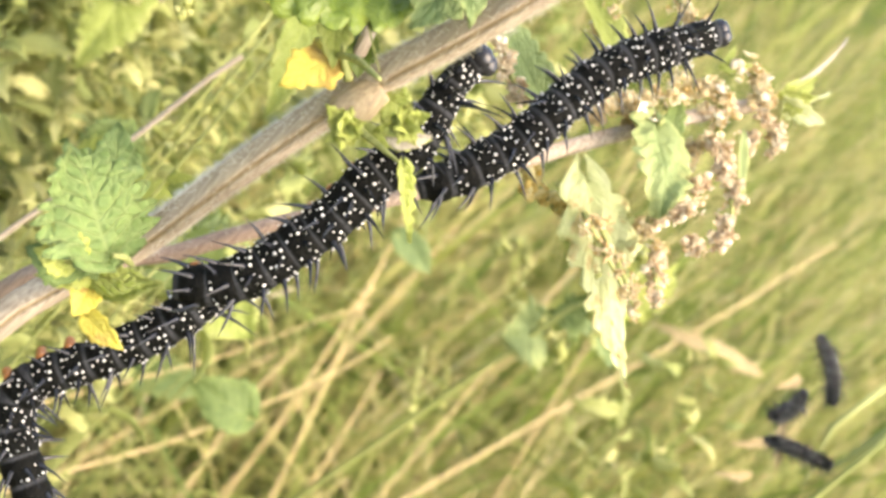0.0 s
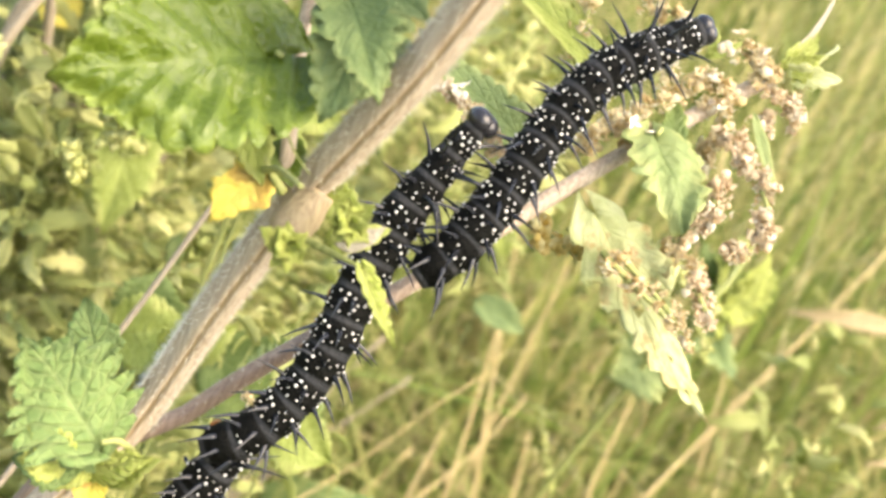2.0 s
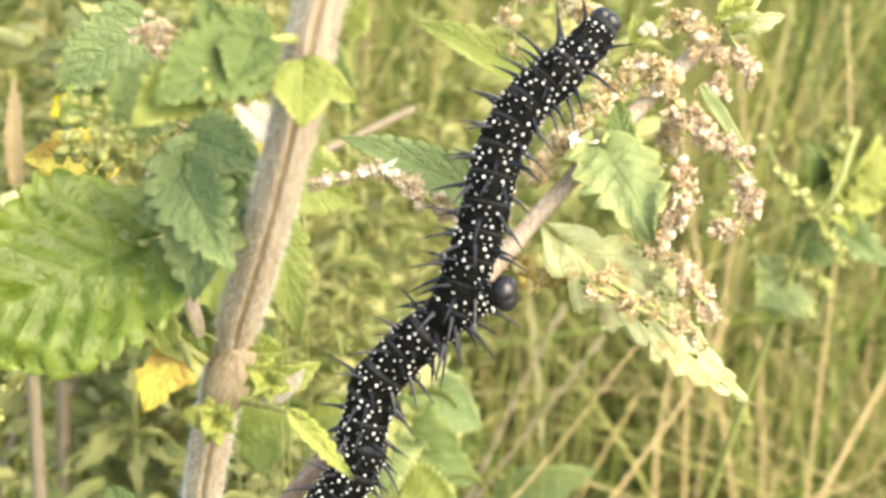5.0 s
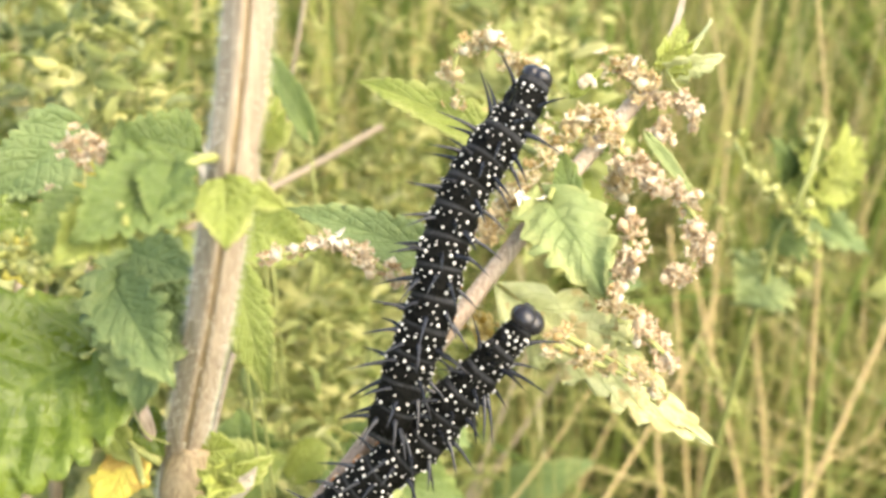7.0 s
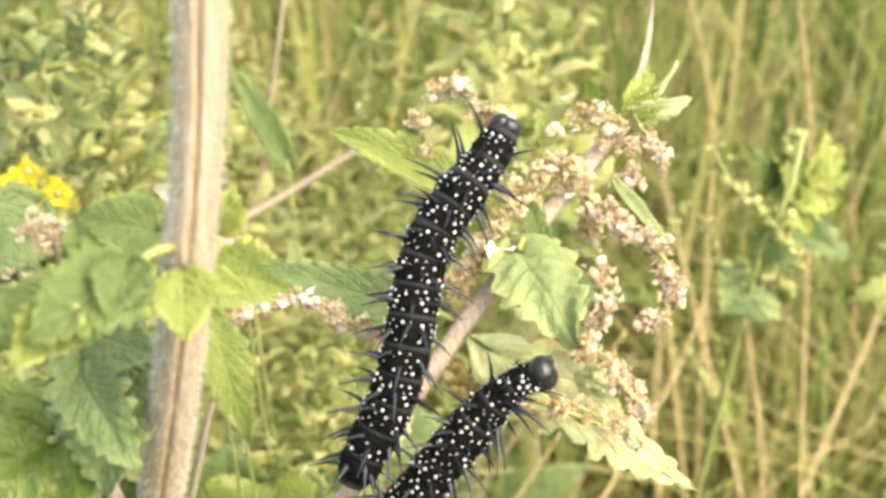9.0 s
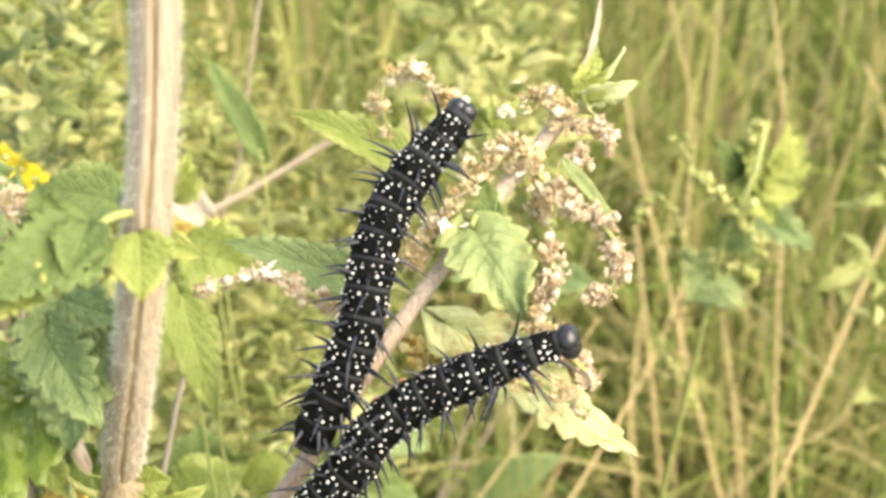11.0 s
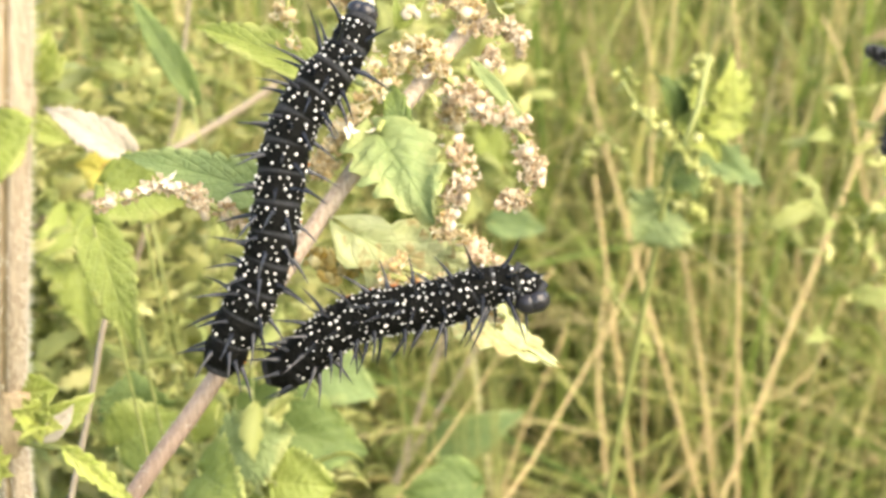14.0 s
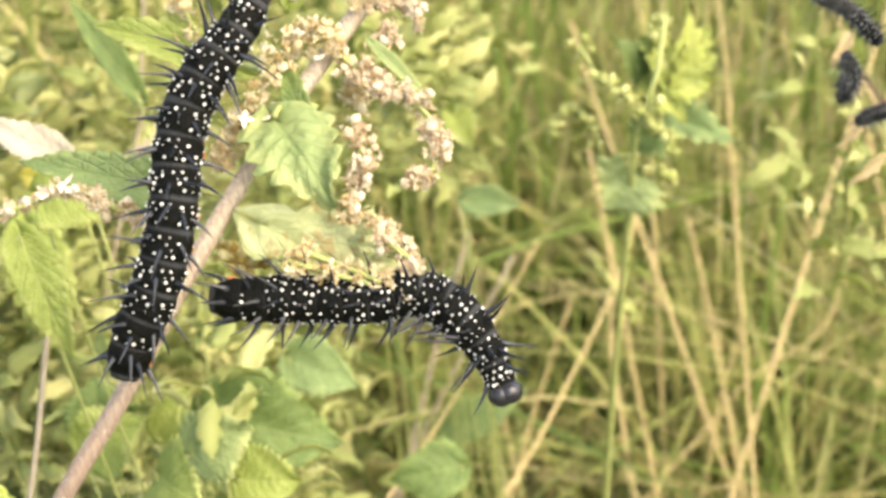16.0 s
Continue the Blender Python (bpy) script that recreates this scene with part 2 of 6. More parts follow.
def skin_material():
    """Velvet black skin, greyer and smoother in the folds between the rings."""
    m, nodes, links, shader = nodes_of("black_velvet_skin")
    f = noise_of(nodes, links, 2600.0, 5.0)
    colour = mix(nodes, links, f, (0.0012, 0.0013, 0.0012), (0.006, 0.0065, 0.0055))
    c = nodes.new("ShaderNodeTexCoord")
    cut = nodes.new("ShaderNodeSeparateXYZ")
    links.new(c.outputs["Object"], cut.inputs[0])
    fold = ramp(nodes, [(0.60, (0, 0, 0)), (0.74, (1, 1, 1))])
    links.new(calc(nodes, links, "MULTIPLY", calc(nodes, links, "ABSOLUTE", cut.outputs[0]), 500.0), fold.inputs[0])
    worn = calc(nodes, links, "MULTIPLY", fold.outputs[0], calc(nodes, links, "POWER", noise_of(nodes, links, 700.0), 0.8))
    colour = mix(nodes, links, worn, colour, (0.055, 0.058, 0.064))
    links.new(colour, shader.inputs["Base Color"])
    shader.inputs["Roughness"].default_value = 0.62
    shader.inputs["Specular IOR Level"].default_value = 0.07
    relief(nodes, links, shader, f, 0.8, 0.0003)
    return m


BLACK = skin_material()
HEAD_BLACK = plain_material("glossy_black_head", (0.008, 0.008, 0.010), (0.035, 0.035, 0.042), 1800.0, 0.15, 0.2, 0.0002)
SPINE_BLACK = plain_material("glossy_black_spine", (0.006, 0.007, 0.010), (0.030, 0.034, 0.044), 1500.0, 0.26, 0.2, 0.0002)
SPOT = plain_material("white_wart", (0.62, 0.62, 0.60), (0.84, 0.84, 0.82), 2000.0, 0.5)
PROLEG = plain_material("rusty_proleg", (0.27, 0.085, 0.02), (0.48, 0.19, 0.055), 1500.0, 0.3)
SOIL = plain_material("meadow_soil", (0.045, 0.045, 0.016), (0.10, 0.09, 0.035), 30.0, 0.9, 0.8, 0.02)

# ---- making meshes ----


def link_mesh(name, bm, material, parent=None, label=""):
    data = bpy.data.meshes.new(name)
    bm.to_mesh(data)
    bm.free()
    data.polygons.foreach_set("use_smooth", [True] * len(data.polygons))
    data.materials.append(material)
    ob = new(name, data)
    if parent is not None:
        ob.parent = parent
    if label:
        ob["label"] = label
    return ob


def part(name, bm, material, parent, label=""):
    """A bmesh given in the world, as one mesh under a thing whose Empty has no turn."""
    at = parent.location if parent.parent is None else parent.location + parent.parent.location
    bmesh.ops.translate(bm, verts=bm.verts, vec=-at)
    return link_mesh(name, bm, material, parent, label)


def thing(name, at, label, category, group=""):
    ob = new(name)
    ob.empty_display_size = 0.01
    ob.location = at
    return tagged(ob, label, category, group)


def vecs(points):
    return [Vector(p) for p in points]


def curve_points(points, count):
    """Evenly spaced points on a smooth curve through the given ones."""
    p = vecs(points)
    if len(p) == 2:
        p = [p[0], p[0].lerp(p[1], 0.5), p[1]]
    p = [2 * p[0] - p[1], *p, 2 * p[-1] - p[-2]]
    fine = []
    for a, b, c, d in zip(p, p[1:], p[2:], p[3:]):
        for i in range(12):
            t = i / 12
            fine.append(0.5 * (2 * b + (c - a) * t + (2 * a - 5 * b + 4 * c - d) * t * t + (3 * b - a - 3 * c + d) * t ** 3))
    fine.append(p[-2])
    run = [0.0]
    for a, b in zip(fine, fine[1:]):
        run.append(run[-1] + (b - a).length)
    out, k = [], 0
    for i in range(count):
        s = run[-1] * i / (count - 1)
        while k < len(run) - 2 and run[k + 1] < s:
            k += 1
        f = (s - run[k]) / max(run[k + 1] - run[k], 1e-9)
        out.append(fine[k].lerp(fine[k + 1], min(max(f, 0), 1)))
    return out


def tube(bm, points, radius, sides=10, count=None, groove=0.0, facing=(0, -1, 0), wave=0.0, seed=0):
    """A tapered stalk along a curve. radius: one or a list, spread along it. groove: depth of a furrow on the facing side."""
    pts = curve_points(points, count or max(4, 4 * len(points)))
    radii = radius if isinstance(radius, (list, tuple)) else [radius, radius]
    rnd = random.Random(seed)
    rings = []
    for i, p in enumerate(pts):
        along = (pts[min(i + 1, len(pts) - 1)] - pts[max(i - 1, 0)]).normalized()
        front = Vector(facing)
        front = (front - along * front.dot(along)).normalized()
        side = along.cross(front)
        f = i / (len(pts) - 1) * (len(radii) - 1)
        k = min(int(f), len(radii) - 2)
        r0 = radii[k] + (radii[k + 1] - radii[k]) * (f - k)
        r0 *= 1 + wave * rnd.uniform(-1, 1)
        ring = []
        for j in range(sides):
            a = 2 * math.pi * j / sides
            d = math.atan2(math.sin(a), math.cos(a))
            r = r0 * (1 + 0.05 * math.cos(4 * a) - groove * math.exp(-((d / 0.12) ** 2)) - groove * 0.18 * math.exp(-(((abs(d) - 1.1) / 0.2) ** 2)))
            ring.append(bm.verts.new(p + front * (r * math.cos(a)) + side * (r * math.sin(a))))
        rings.append(ring)
    for a, b in zip(rings, rings[1:]):
        for j in range(sides):
            bm.faces.new((a[j], a[(j + 1) % sides], b[(j + 1) % sides], b[j]))
    bm.faces.new(rings[0][::-1])
    bm.faces.new(rings[-1])
    return pts


def leaf_bm(base, tip, facing, width, teeth=9, fold=0.25, curl=0.15, pucker=0.05, seed=0, tooth=0.24, droop=0.0, thick=0.00022, bite=0.0, nv=5, heart=0.10, holes=0.0):
    """A toothed leaf from base to tip, whose upper side looks towards facing."""
    rnd = random.Random(seed)
    base, tip = Vector(base), Vector(tip)
    length = (tip - base).length
    ax = (tip - base).normalized()
    az = Vector(facing)
    az = (az - ax * az.dot(ax)).normalized()
    ay = az.cross(ax)
    bm = bmesh.new()
    uv = bm.loops.layers.uv.new("UVMap")
    nu = teeth * 4
    waves = [rnd.uniform(0, 6.28) for _ in range(4)]
    uneven = [[rnd.uniform(0.45, 1.35) for _ in range(teeth + 2)] for _ in (0, 1)]
    grids = []
    where = {}
    for layer in (0, 1):
        grid = []
        for i in range(nu + 1):
            u = i / nu
            w = 0.5 * width * max(0.02, math.sin(math.pi * u ** 0.6)) ** 0.8 * (1 - 0.25 * u)
            row = []
            for j in range(-nv, nv + 1):
                v = j / nv
                notch = max(0.0, (u + 0.035 * math.sin(6 * u + waves[2] + (2 if j > 0 else 0)) * math.sin(math.pi * u)) * teeth)
                saw, bump = notch % 1.0, uneven[j > 0][min(int(notch), teeth + 1)]
                edge = abs(v) ** 3
                nick = bite * max(0, math.sin(waves[3] + 9 * u + 2 * v)) * edge
                reach = w * v * (1 + edge * (tooth * bump * (math.sin(math.pi * saw ** 1.3) - 0.5) - nick + 0.07 * math.sin(11 * u + waves[1] + (3 if j > 0 else 0))))
                x = length * (u - 0.04 * edge * (1 - saw) + 0.06 * abs(v) * math.sin(math.pi * u) - heart * abs(v) ** 1.5 * math.exp(-6 * u))
                z = fold * abs(reach) - curl * length * (u - 0.5) ** 2 * 2 - droop * length * u * u
                z += pucker * width * (math.sin(2 * math.pi * (7 * (u - 0.28 * abs(v)))) * 0.34 * abs(v) * (1.25 - abs(v)) + 0.5 * math.sin(5 * u + waves[0]) * v + 0.12 * math.sin(7 * v + 9 * u + waves[1]))
                z += rnd.uniform(-1, 1) * pucker * width * 0.05
                q = bm.verts.new(base + ax * x + ay * reach + az * (z - layer * thick * (1 - 0.7 * edge)))
                where[q] = (u, 0.5 + 0.5 * v)
                row.append(q)
            grid.append(row)
        grids.append(grid)
    top, low = grids
    for i in range(nu):
        for j in range(2 * nv):
            if holes and noise.noise(Vector((10.0 * i / nu + seed, 3.2 * j / nv, 1.7 * seed))) > holes:
                continue
            bm.faces.new((top[i][j], top[i + 1][j], top[i + 1][j + 1], top[i][j + 1]))
            bm.faces.new((low[i][j], low[i][j + 1], low[i + 1][j + 1], low[i + 1][j]))
        for j, flip in ((0, False), (2 * nv, True)):
            f = (top[i][j], low[i][j], low[i + 1][j], top[i + 1][j])
            bm.faces.new(f[::-1] if flip else f)
    for i, flip in ((0, True), (nu, False)):
        for j in range(2 * nv):
            f = (top[i][j], top[i][j + 1], low[i][j + 1], low[i][j])
            bm.faces.new(f[::-1] if not flip else f)
    for f in bm.faces:
        for loop in f.loops:
            loop[uv].uv = where[loop.vert]
    return bm


def leaf(plant, base, tip, facing, width, material, label="", petiole=None, **more):
    ob = part("leaf", leaf_bm(base, tip, facing, width, **more), material, plant, label)
    if petiole:
        bm = bmesh.new()
        tube(bm, [petiole, Vector(petiole).lerp(Vector(base), 0.6) + Vector((0, 0, 0.0006)), base], [0.0002, 0.0004, 0.0003], 8)
        part("petiole", bm, STEM_GREEN, plant)
    return ob


def blob_data():
    bm = bmesh.new()
    bmesh.ops.create_icosphere(bm, subdivisions=1, radius=1.0)
    bm.verts.index_update()
    v = np.array([p.co[:] for p in bm.verts])
    f = np.array([[p.index for p in q.verts] for q in bm.faces])
    bm.free()
    return v, f


BLOB_V, BLOB_F = blob_data()


def flower_data(seed):
    """A tiny open nettle flower: four cupped tepals round a seed, about one unit in radius."""
    rnd = random.Random(seed)
    v, f = [], []
    for k in range(4):
        a = math.pi / 2 * k + rnd.uniform(-0.3, 0.3)
        d, side = np.array((math.cos(a), math.sin(a), 0.0)), np.array((-math.sin(a), math.cos(a), 0.0))
        up = np.array((0.0, 0.0, 1.0))
        long, wide, lift = rnd.uniform(0.8, 1.1), rnd.uniform(0.36, 0.5), rnd.uniform(0.2, 0.75)
        n = len(v)
        v += [d * 0.05, d * long * 0.5 + side * wide + up * (0.22 + lift * 0.3), d * long * 0.5 - side * wide + up * (0.22 + lift * 0.3), d * long * 0.55 + up * lift * 0.18, d * long + up * lift, d * long * 0.5 - up * 0.10]
        f += [(n, n + 3, n + 1), (n, n + 2, n + 3), (n + 3, n + 4, n + 1), (n + 3, n + 2, n + 4), (n, n + 1, n + 5), (n, n + 5, n + 2), (n + 5, n + 1, n + 4), (n + 5, n + 4, n + 2)]
    n = len(v)
    v += [np.array(p) for p in ((0.34, 0, 0.3), (-0.34, 0, 0.3), (0, 0.34, 0.3), (0, -0.34, 0.3), (0, 0, 0.78), (0, 0, -0.12))]
    f += [(n + p, n + q, n + r) for p, q, r in ((0, 2, 4), (2, 1, 4), (1, 3, 4), (3, 0, 4), (2, 0, 5), (1, 2, 5), (3, 1, 5), (0, 3, 5))]
    return np.array(v), np.array(f)


FLOWER_V, FLOWER_F = flower_data(5)
PETALS = {BUDS: piece_material("cream_flower", BUDS_STOPS), BUDS_PINK: piece_material("pinkish_flower", PINK_STOPS)}
FLOWERS = {}
for joined, single in PETALS.items():
    FLOWERS[joined] = []
    for k in range(4):
        data = bpy.data.meshes.new("flower")
        fv, ff = flower_data(10 + k) if k < 2 else (BLOB_V * np.array([0.85, 0.7, 0.6]) * (1 + 0.10 * np.random.default_rng(k).normal(size=(len(BLOB_V), 1))), BLOB_F)
        data.from_pydata(fv.tolist(), [], ff.tolist())
        data.polygons.foreach_set("use_smooth", [k > 1] * len(data.polygons))
        data.materials.append(single)
        FLOWERS[joined].append(data)


def blobs(name, places, sizes, material, parent, seed=0, stretch=1.15, kind="stuff", shape=(BLOB_V, BLOB_F)):
    """Many small buds or flowers, joined into one mesh."""
    rng = np.random.default_rng(seed)
    n, k = len(places), len(shape[0])
    turn = rng.normal(size=(n, 3, 3))
    turn = np.linalg.qr(turn)[0]
    turn *= np.sign(np.linalg.det(turn))[:, None, None]
    form = shape[0][None] * np.array([stretch, 1.0, 1.0 / stretch]) * (1 + 0.24 * rng.normal(size=(n, k, 1)))
    v = np.einsum("nij,nkj->nki", turn, form) * np.asarray(sizes)[:, None, None] + np.asarray(places)[:, None] - np.array(parent.location)
    f = shape[1][None] + (np.arange(n) * k)[:, None, None]
    data = bpy.data.meshes.new(name)
    data.from_pydata(v.reshape(-1, 3).tolist(), [], f.reshape(-1, 3).tolist())
    data.polygons.foreach_set("use_smooth", [k == len(BLOB_V)] * len(data.polygons))
    data.materials.append(material)
    ob = new(name, data)
    ob.parent = parent
    if kind:
        ob["kind"] = kind
    return ob


def catkin(plant, points, count, spread, size, material=None, seed=0, label="", back=1.0):
    """A strand of tiny nettle flowers: a thin stalk, knots of small buds along it, and open flowers on the knots. back: moves it behind the stem."""
    eye = Vector((0, 0, 0.62))
    points = [eye + (Vector(p) - eye) * back for p in points]
    material = material or BUDS
    bm = bmesh.new()
    tube(bm, points, [0.0004, 0.0002], 6)
    part("flower_stalk", bm, STEM_GREEN, plant)
    rng = np.random.default_rng(seed + 50)
    open_flowers = material in FLOWERS
    spread, many = spread * 1.1, int(count * (2.0 if open_flowers else 2.5))
    line = np.array([p[:] for p in curve_points(points, 80)])
    run = float(np.linalg.norm(np.diff(line, axis=0), axis=1).sum())
    knots = max(2, round(run / 0.0017))
    centres = np.clip((np.arange(knots) + 0.5) / knots + 0.15 / knots * rng.normal(size=knots), 0, 1)
    aside = rng.normal(size=(knots, 3)) * spread * 0.45

    def scatter(n, tight):
        which = rng.integers(0, knots, n)
        at = np.clip(centres[which] + 0.16 / knots * rng.normal(size=n), 0, 1)
        return line[(at * 79).astype(int)] + aside[which] + rng.normal(size=(n, 3)) * spread * tight * (1.1 - 0.4 * at[:, None])

    sizes = size * (1.35 if open_flowers else 1.0) * rng.uniform(0.5, 0.95, many) * np.where(rng.uniform(0, 1, many) < 0.12, 1.4, 1.0)
    ob = blobs("flower_cluster", scatter(many, 0.75), sizes, material, plant, seed, shape=(FLOWER_V, FLOWER_F) if open_flowers else (BLOB_V, BLOB_F))
    if label:
        ob["label"] = label
    if open_flowers and plant is thin:
        for p in scatter(int(count * 0.21), 0.9):
            flower = new("flower", FLOWERS[material][int(rng.integers(0, 4))])
            flower.parent = plant
            turn = Euler([float(a) for a in (rng.uniform(0.2, 1.9), rng.uniform(-0.8, 0.8), rng.uniform(0, 6.3))])
            flower.matrix_basis = Matrix.LocRotScale(Vector(p) - plant.location, turn, Vector((1, 1, 1)) * float(rng.uniform(0.0006, 0.00105)))
    return ob


def hairs(plant, points, radius, count, length, seed=0, front=0.7):
    """Fine stinging hairs that stand off a stalk."""
    rnd = random.Random(seed)
    pts = curve_points(points, 60)
    bm = bmesh.new()
    for _ in range(count):
        f = rnd.uniform(0, 58.9)
        k = int(f)
        p = pts[k].lerp(pts[k + 1], f - k)
        along = (pts[k + 1] - pts[k]).normalized()
        away = Vector((rnd.gauss(0, 1), rnd.gauss(0, front), rnd.gauss(0, 0.3)))
        away = (away - along * away.dot(along)).normalized()
        r = radius * 0.9
        side = away.cross(along).normalized()
        s = length * rnd.uniform(0.4, 1.2)
        w = 0.000022 + 0.000016 * rnd.random()
        foot = [bm.verts.new(p + away * r + d * w) for d in (side, along, -side - along)]
        top = bm.verts.new(p + away * (r + s) + along * s * rnd.uniform(-0.3, 0.5))
        for a in range(3):
            bm.faces.new((foot[a], foot[(a + 1) % 3], top))
    ob = part("stinging_hairs", bm, HAIR, plant)
    ob["kind"] = "stuff"
    return ob

# ---- ground and meadow ----


bm = bmesh.new()
bmesh.ops.create_grid(bm, x_segments=60, y_segments=60, size=40)
for v in bm.verts:
    v.co.z = 0.05 * noise.noise(v.co * 0.5) - 0.02
tagged(link_mesh("ground", bm, SOIL), "uneven meadow soil under tall dry grass", "ground", kind="structure")


def blades(name, count, area, height, width, material, seed, lean=0.35, label=""):
    """Grass: bent, tapering, folded blades, joined. area: x0, x1, y0, y1."""
    rng = np.random.default_rng(seed)
    x = rng.uniform(area[0], area[1], count)
    y = area[2] + (area[3] - area[2]) * rng.uniform(0, 1, count) ** 1.25
    h = rng.uniform(height[0], height[1], count)
    w = rng.uniform(width[0], width[1], count)
    a, bend, turn = rng.uniform(0, 6.283, count), np.abs(rng.normal(0, lean, count)), rng.uniform(0, 6.283, count)
    ring, steps = [], 6
    for i in range(steps + 1):
        s = i / steps
        out = h * bend * s * s
        cx, cy, cz = x + np.cos(a) * out, y + np.sin(a) * out, h * (s - 0.25 * bend * s * s)
        wide = w * (1 - s) ** 0.6 * 0.5 + 0.0001
        for k, fold in ((-1, 0.0), (0, 1.0), (1, 0.0)):
            px = cx + np.cos(turn) * k * wide - np.sin(turn) * fold * wide * 0.5
            py = cy + np.sin(turn) * k * wide + np.cos(turn) * fold * wide * 0.5
            ring.append(np.stack([px, py, cz], -1))
    v = np.stack(ring, 1)
    k = 3 * (steps + 1)
    quads = [(3 * i + j, 3 * i + j + 1, 3 * i + j + 4, 3 * i + j + 3) for i in range(steps) for j in (0, 1)]
    f = (np.array(quads)[None] + (np.arange(count) * k)[:, None, None]).reshape(-1, 4)
    data = bpy.data.meshes.new(name)
    data.from_pydata(v.reshape(-1, 3).tolist(), [], f.tolist())
    data.polygons.foreach_set("use_smooth", [True] * len(data.polygons))
    data.materials.append(material)
    return tagged(new(name, data), label, "grass", kind="stuff")


blades("green_grass", 8600, (-0.9, 1.1, 0.70, 2.4), (0.20, 0.46), (0.003, 0.008), GRASS, 3, 0.55, "tall green meadow grass going yellow")
# Low blades in dark tones paint the shaded foot of the grass.
blades("low_grass", 8500, (-0.7, 0.9, 0.56, 1.7), (0.08, 0.26), (0.002, 0.007), GRASS_LOW_SHADE, 8, 0.6, "low tangled green grass, toned darker for shade")
blades("undergrowth", 8000, (-0.35, 0.25, 0.50, 1.25), (0.05, 0.19), (0.003, 0.009), UNDERGROWTH_SHADE, 9, 0.6, "dense green undergrowth at the foot of the grass, coloured dark for the shade there")
blades("fresh_grass", 2500, (0.14, 0.75, 0.52, 1.05), (0.14, 0.38), (0.0012, 0.0038), GRASS_FRESH, 12, 0.9, "fine light green grass arching among the stalks")
blades("arching_grass", 400, (0.14, 0.46, 0.44, 0.68), (0.12, 0.32), (0.0016, 0.0042), GRASS_FRESH, 13, 1.1, "light green grass blades bent over in front of the stalks")
blades("bent_grass", 2200, (-0.7, 1.0, 0.85, 1.9), (0.22, 0.46), (0.0010, 0.0026), GRASS_DRY, 10, 1.3, "straw-coloured grass bent over and tangled")
blades("broad_grass", 900, (-0.6, 0.9, 0.78, 1.7), (0.22, 0.42), (0.006, 0.012), GRASS, 11, 0.9, "broad green grass leaves arching over")
blades("dry_grass", 2100, (-0.8, 1.1, 0.66, 2.4), (0.25, 0.5), (0.0008, 0.0020), GRASS_DRY, 4, 0.5, "thin straw-coloured dry grass stalks")
blades("far_grass", 12000, (-6, 7, 2.0, 14.0), (0.35, 0.7), (0.008, 0.02), GRASS, 5, 0.35, "distant meadow grass in green and straw tones")

for k, (count, area, height) in enumerate(((8000, (-4.5, -0.9, -3.0, 3.0), (0.2, 0.5)), (8000, (1.1, 4.7, -3.0, 3.0), (0.2, 0.5)), (3600, (-0.9, 1.1, -3.5, -0.35), (0.15, 0.4)), (1500, (-0.9, 1.1, -0.35, 0.40), (0.05, 0.22)))):
    blades("meadow_grass", count, area, height, (0.004, 0.010), GRASS, 60 + k, 0.7, "meadow grass in green and straw tones")

# ---- nettle with the thick stem ----
big = thing("nettle", (-0.036, 0.13, 0.0), "tall nettle with a thick grooved pale brown hairy stem", "plant")
TRUNK = [(-0.0100, 0.0960, 0.6234), (-0.0136, 0.0927, 0.5843), (-0.0155, 0.0914, 0.5714), (-0.0185, 0.0924, 0.5565), (-0.0227, 0.0980, 0.5398), (-0.0255, 0.1015, 0.5252), (-0.0284, 0.1052, 0.5066), (-0.036, 0.10, 0.48), (-0.038, 0.13, 0.35), (-0.036, 0.13, -0.03)]
bm = bmesh.new()
tube(bm, TRUNK, [0.0016, 0.0017, 0.0018, 0.0019, 0.0022, 0.0024], 48, 110, groove=0.30, facing=(0.1, -1, 0), wave=0.02)
trunk = part("stem", bm, STEM, big)
trunk.data.materials.append(STEM_FURROW)
for f in trunk.data.polygons:
    if f.index < 109 * 48 and f.index % 48 in (0, 47):
        f.material_index = 1
hairs(big, TRUNK[:7], 0.0017, 8000, 0.0008, 2, 0.20)

# ---- nettle with the thin reddish stem ----
thin = thing("nettle", (-0.045, 0.15, 0.0), "slender flowering nettle with a thin reddish stem", "plant")
TWIG = [(0.0245, 0.1434, 0.5577), (0.0192, 0.1398, 0.5532), (0.0109, 0.1324, 0.5465), (0.0018, 0.1246, 0.5376), (-0.0093, 0.1173, 0.5241), (-0.0172, 0.1142, 0.5146), (-0.0244, 0.1135, 0.5028), (-0.038, 0.11, 0.48), (-0.046, 0.14, 0.35), (-0.045, 0.15, -0.03)]
bm = bmesh.new()
tube(bm, TWIG, [0.0009, 0.00105, 0.00115, 0.0012, 0.0017], 24, 110, groove=0.16, wave=0.03)
part("stem", bm, STEM_RED, thin)
hairs(thin, TWIG[:7], 0.0010, 520, 0.0006, 3)

# ---- caterpillars ----
SEGMENTS = 13


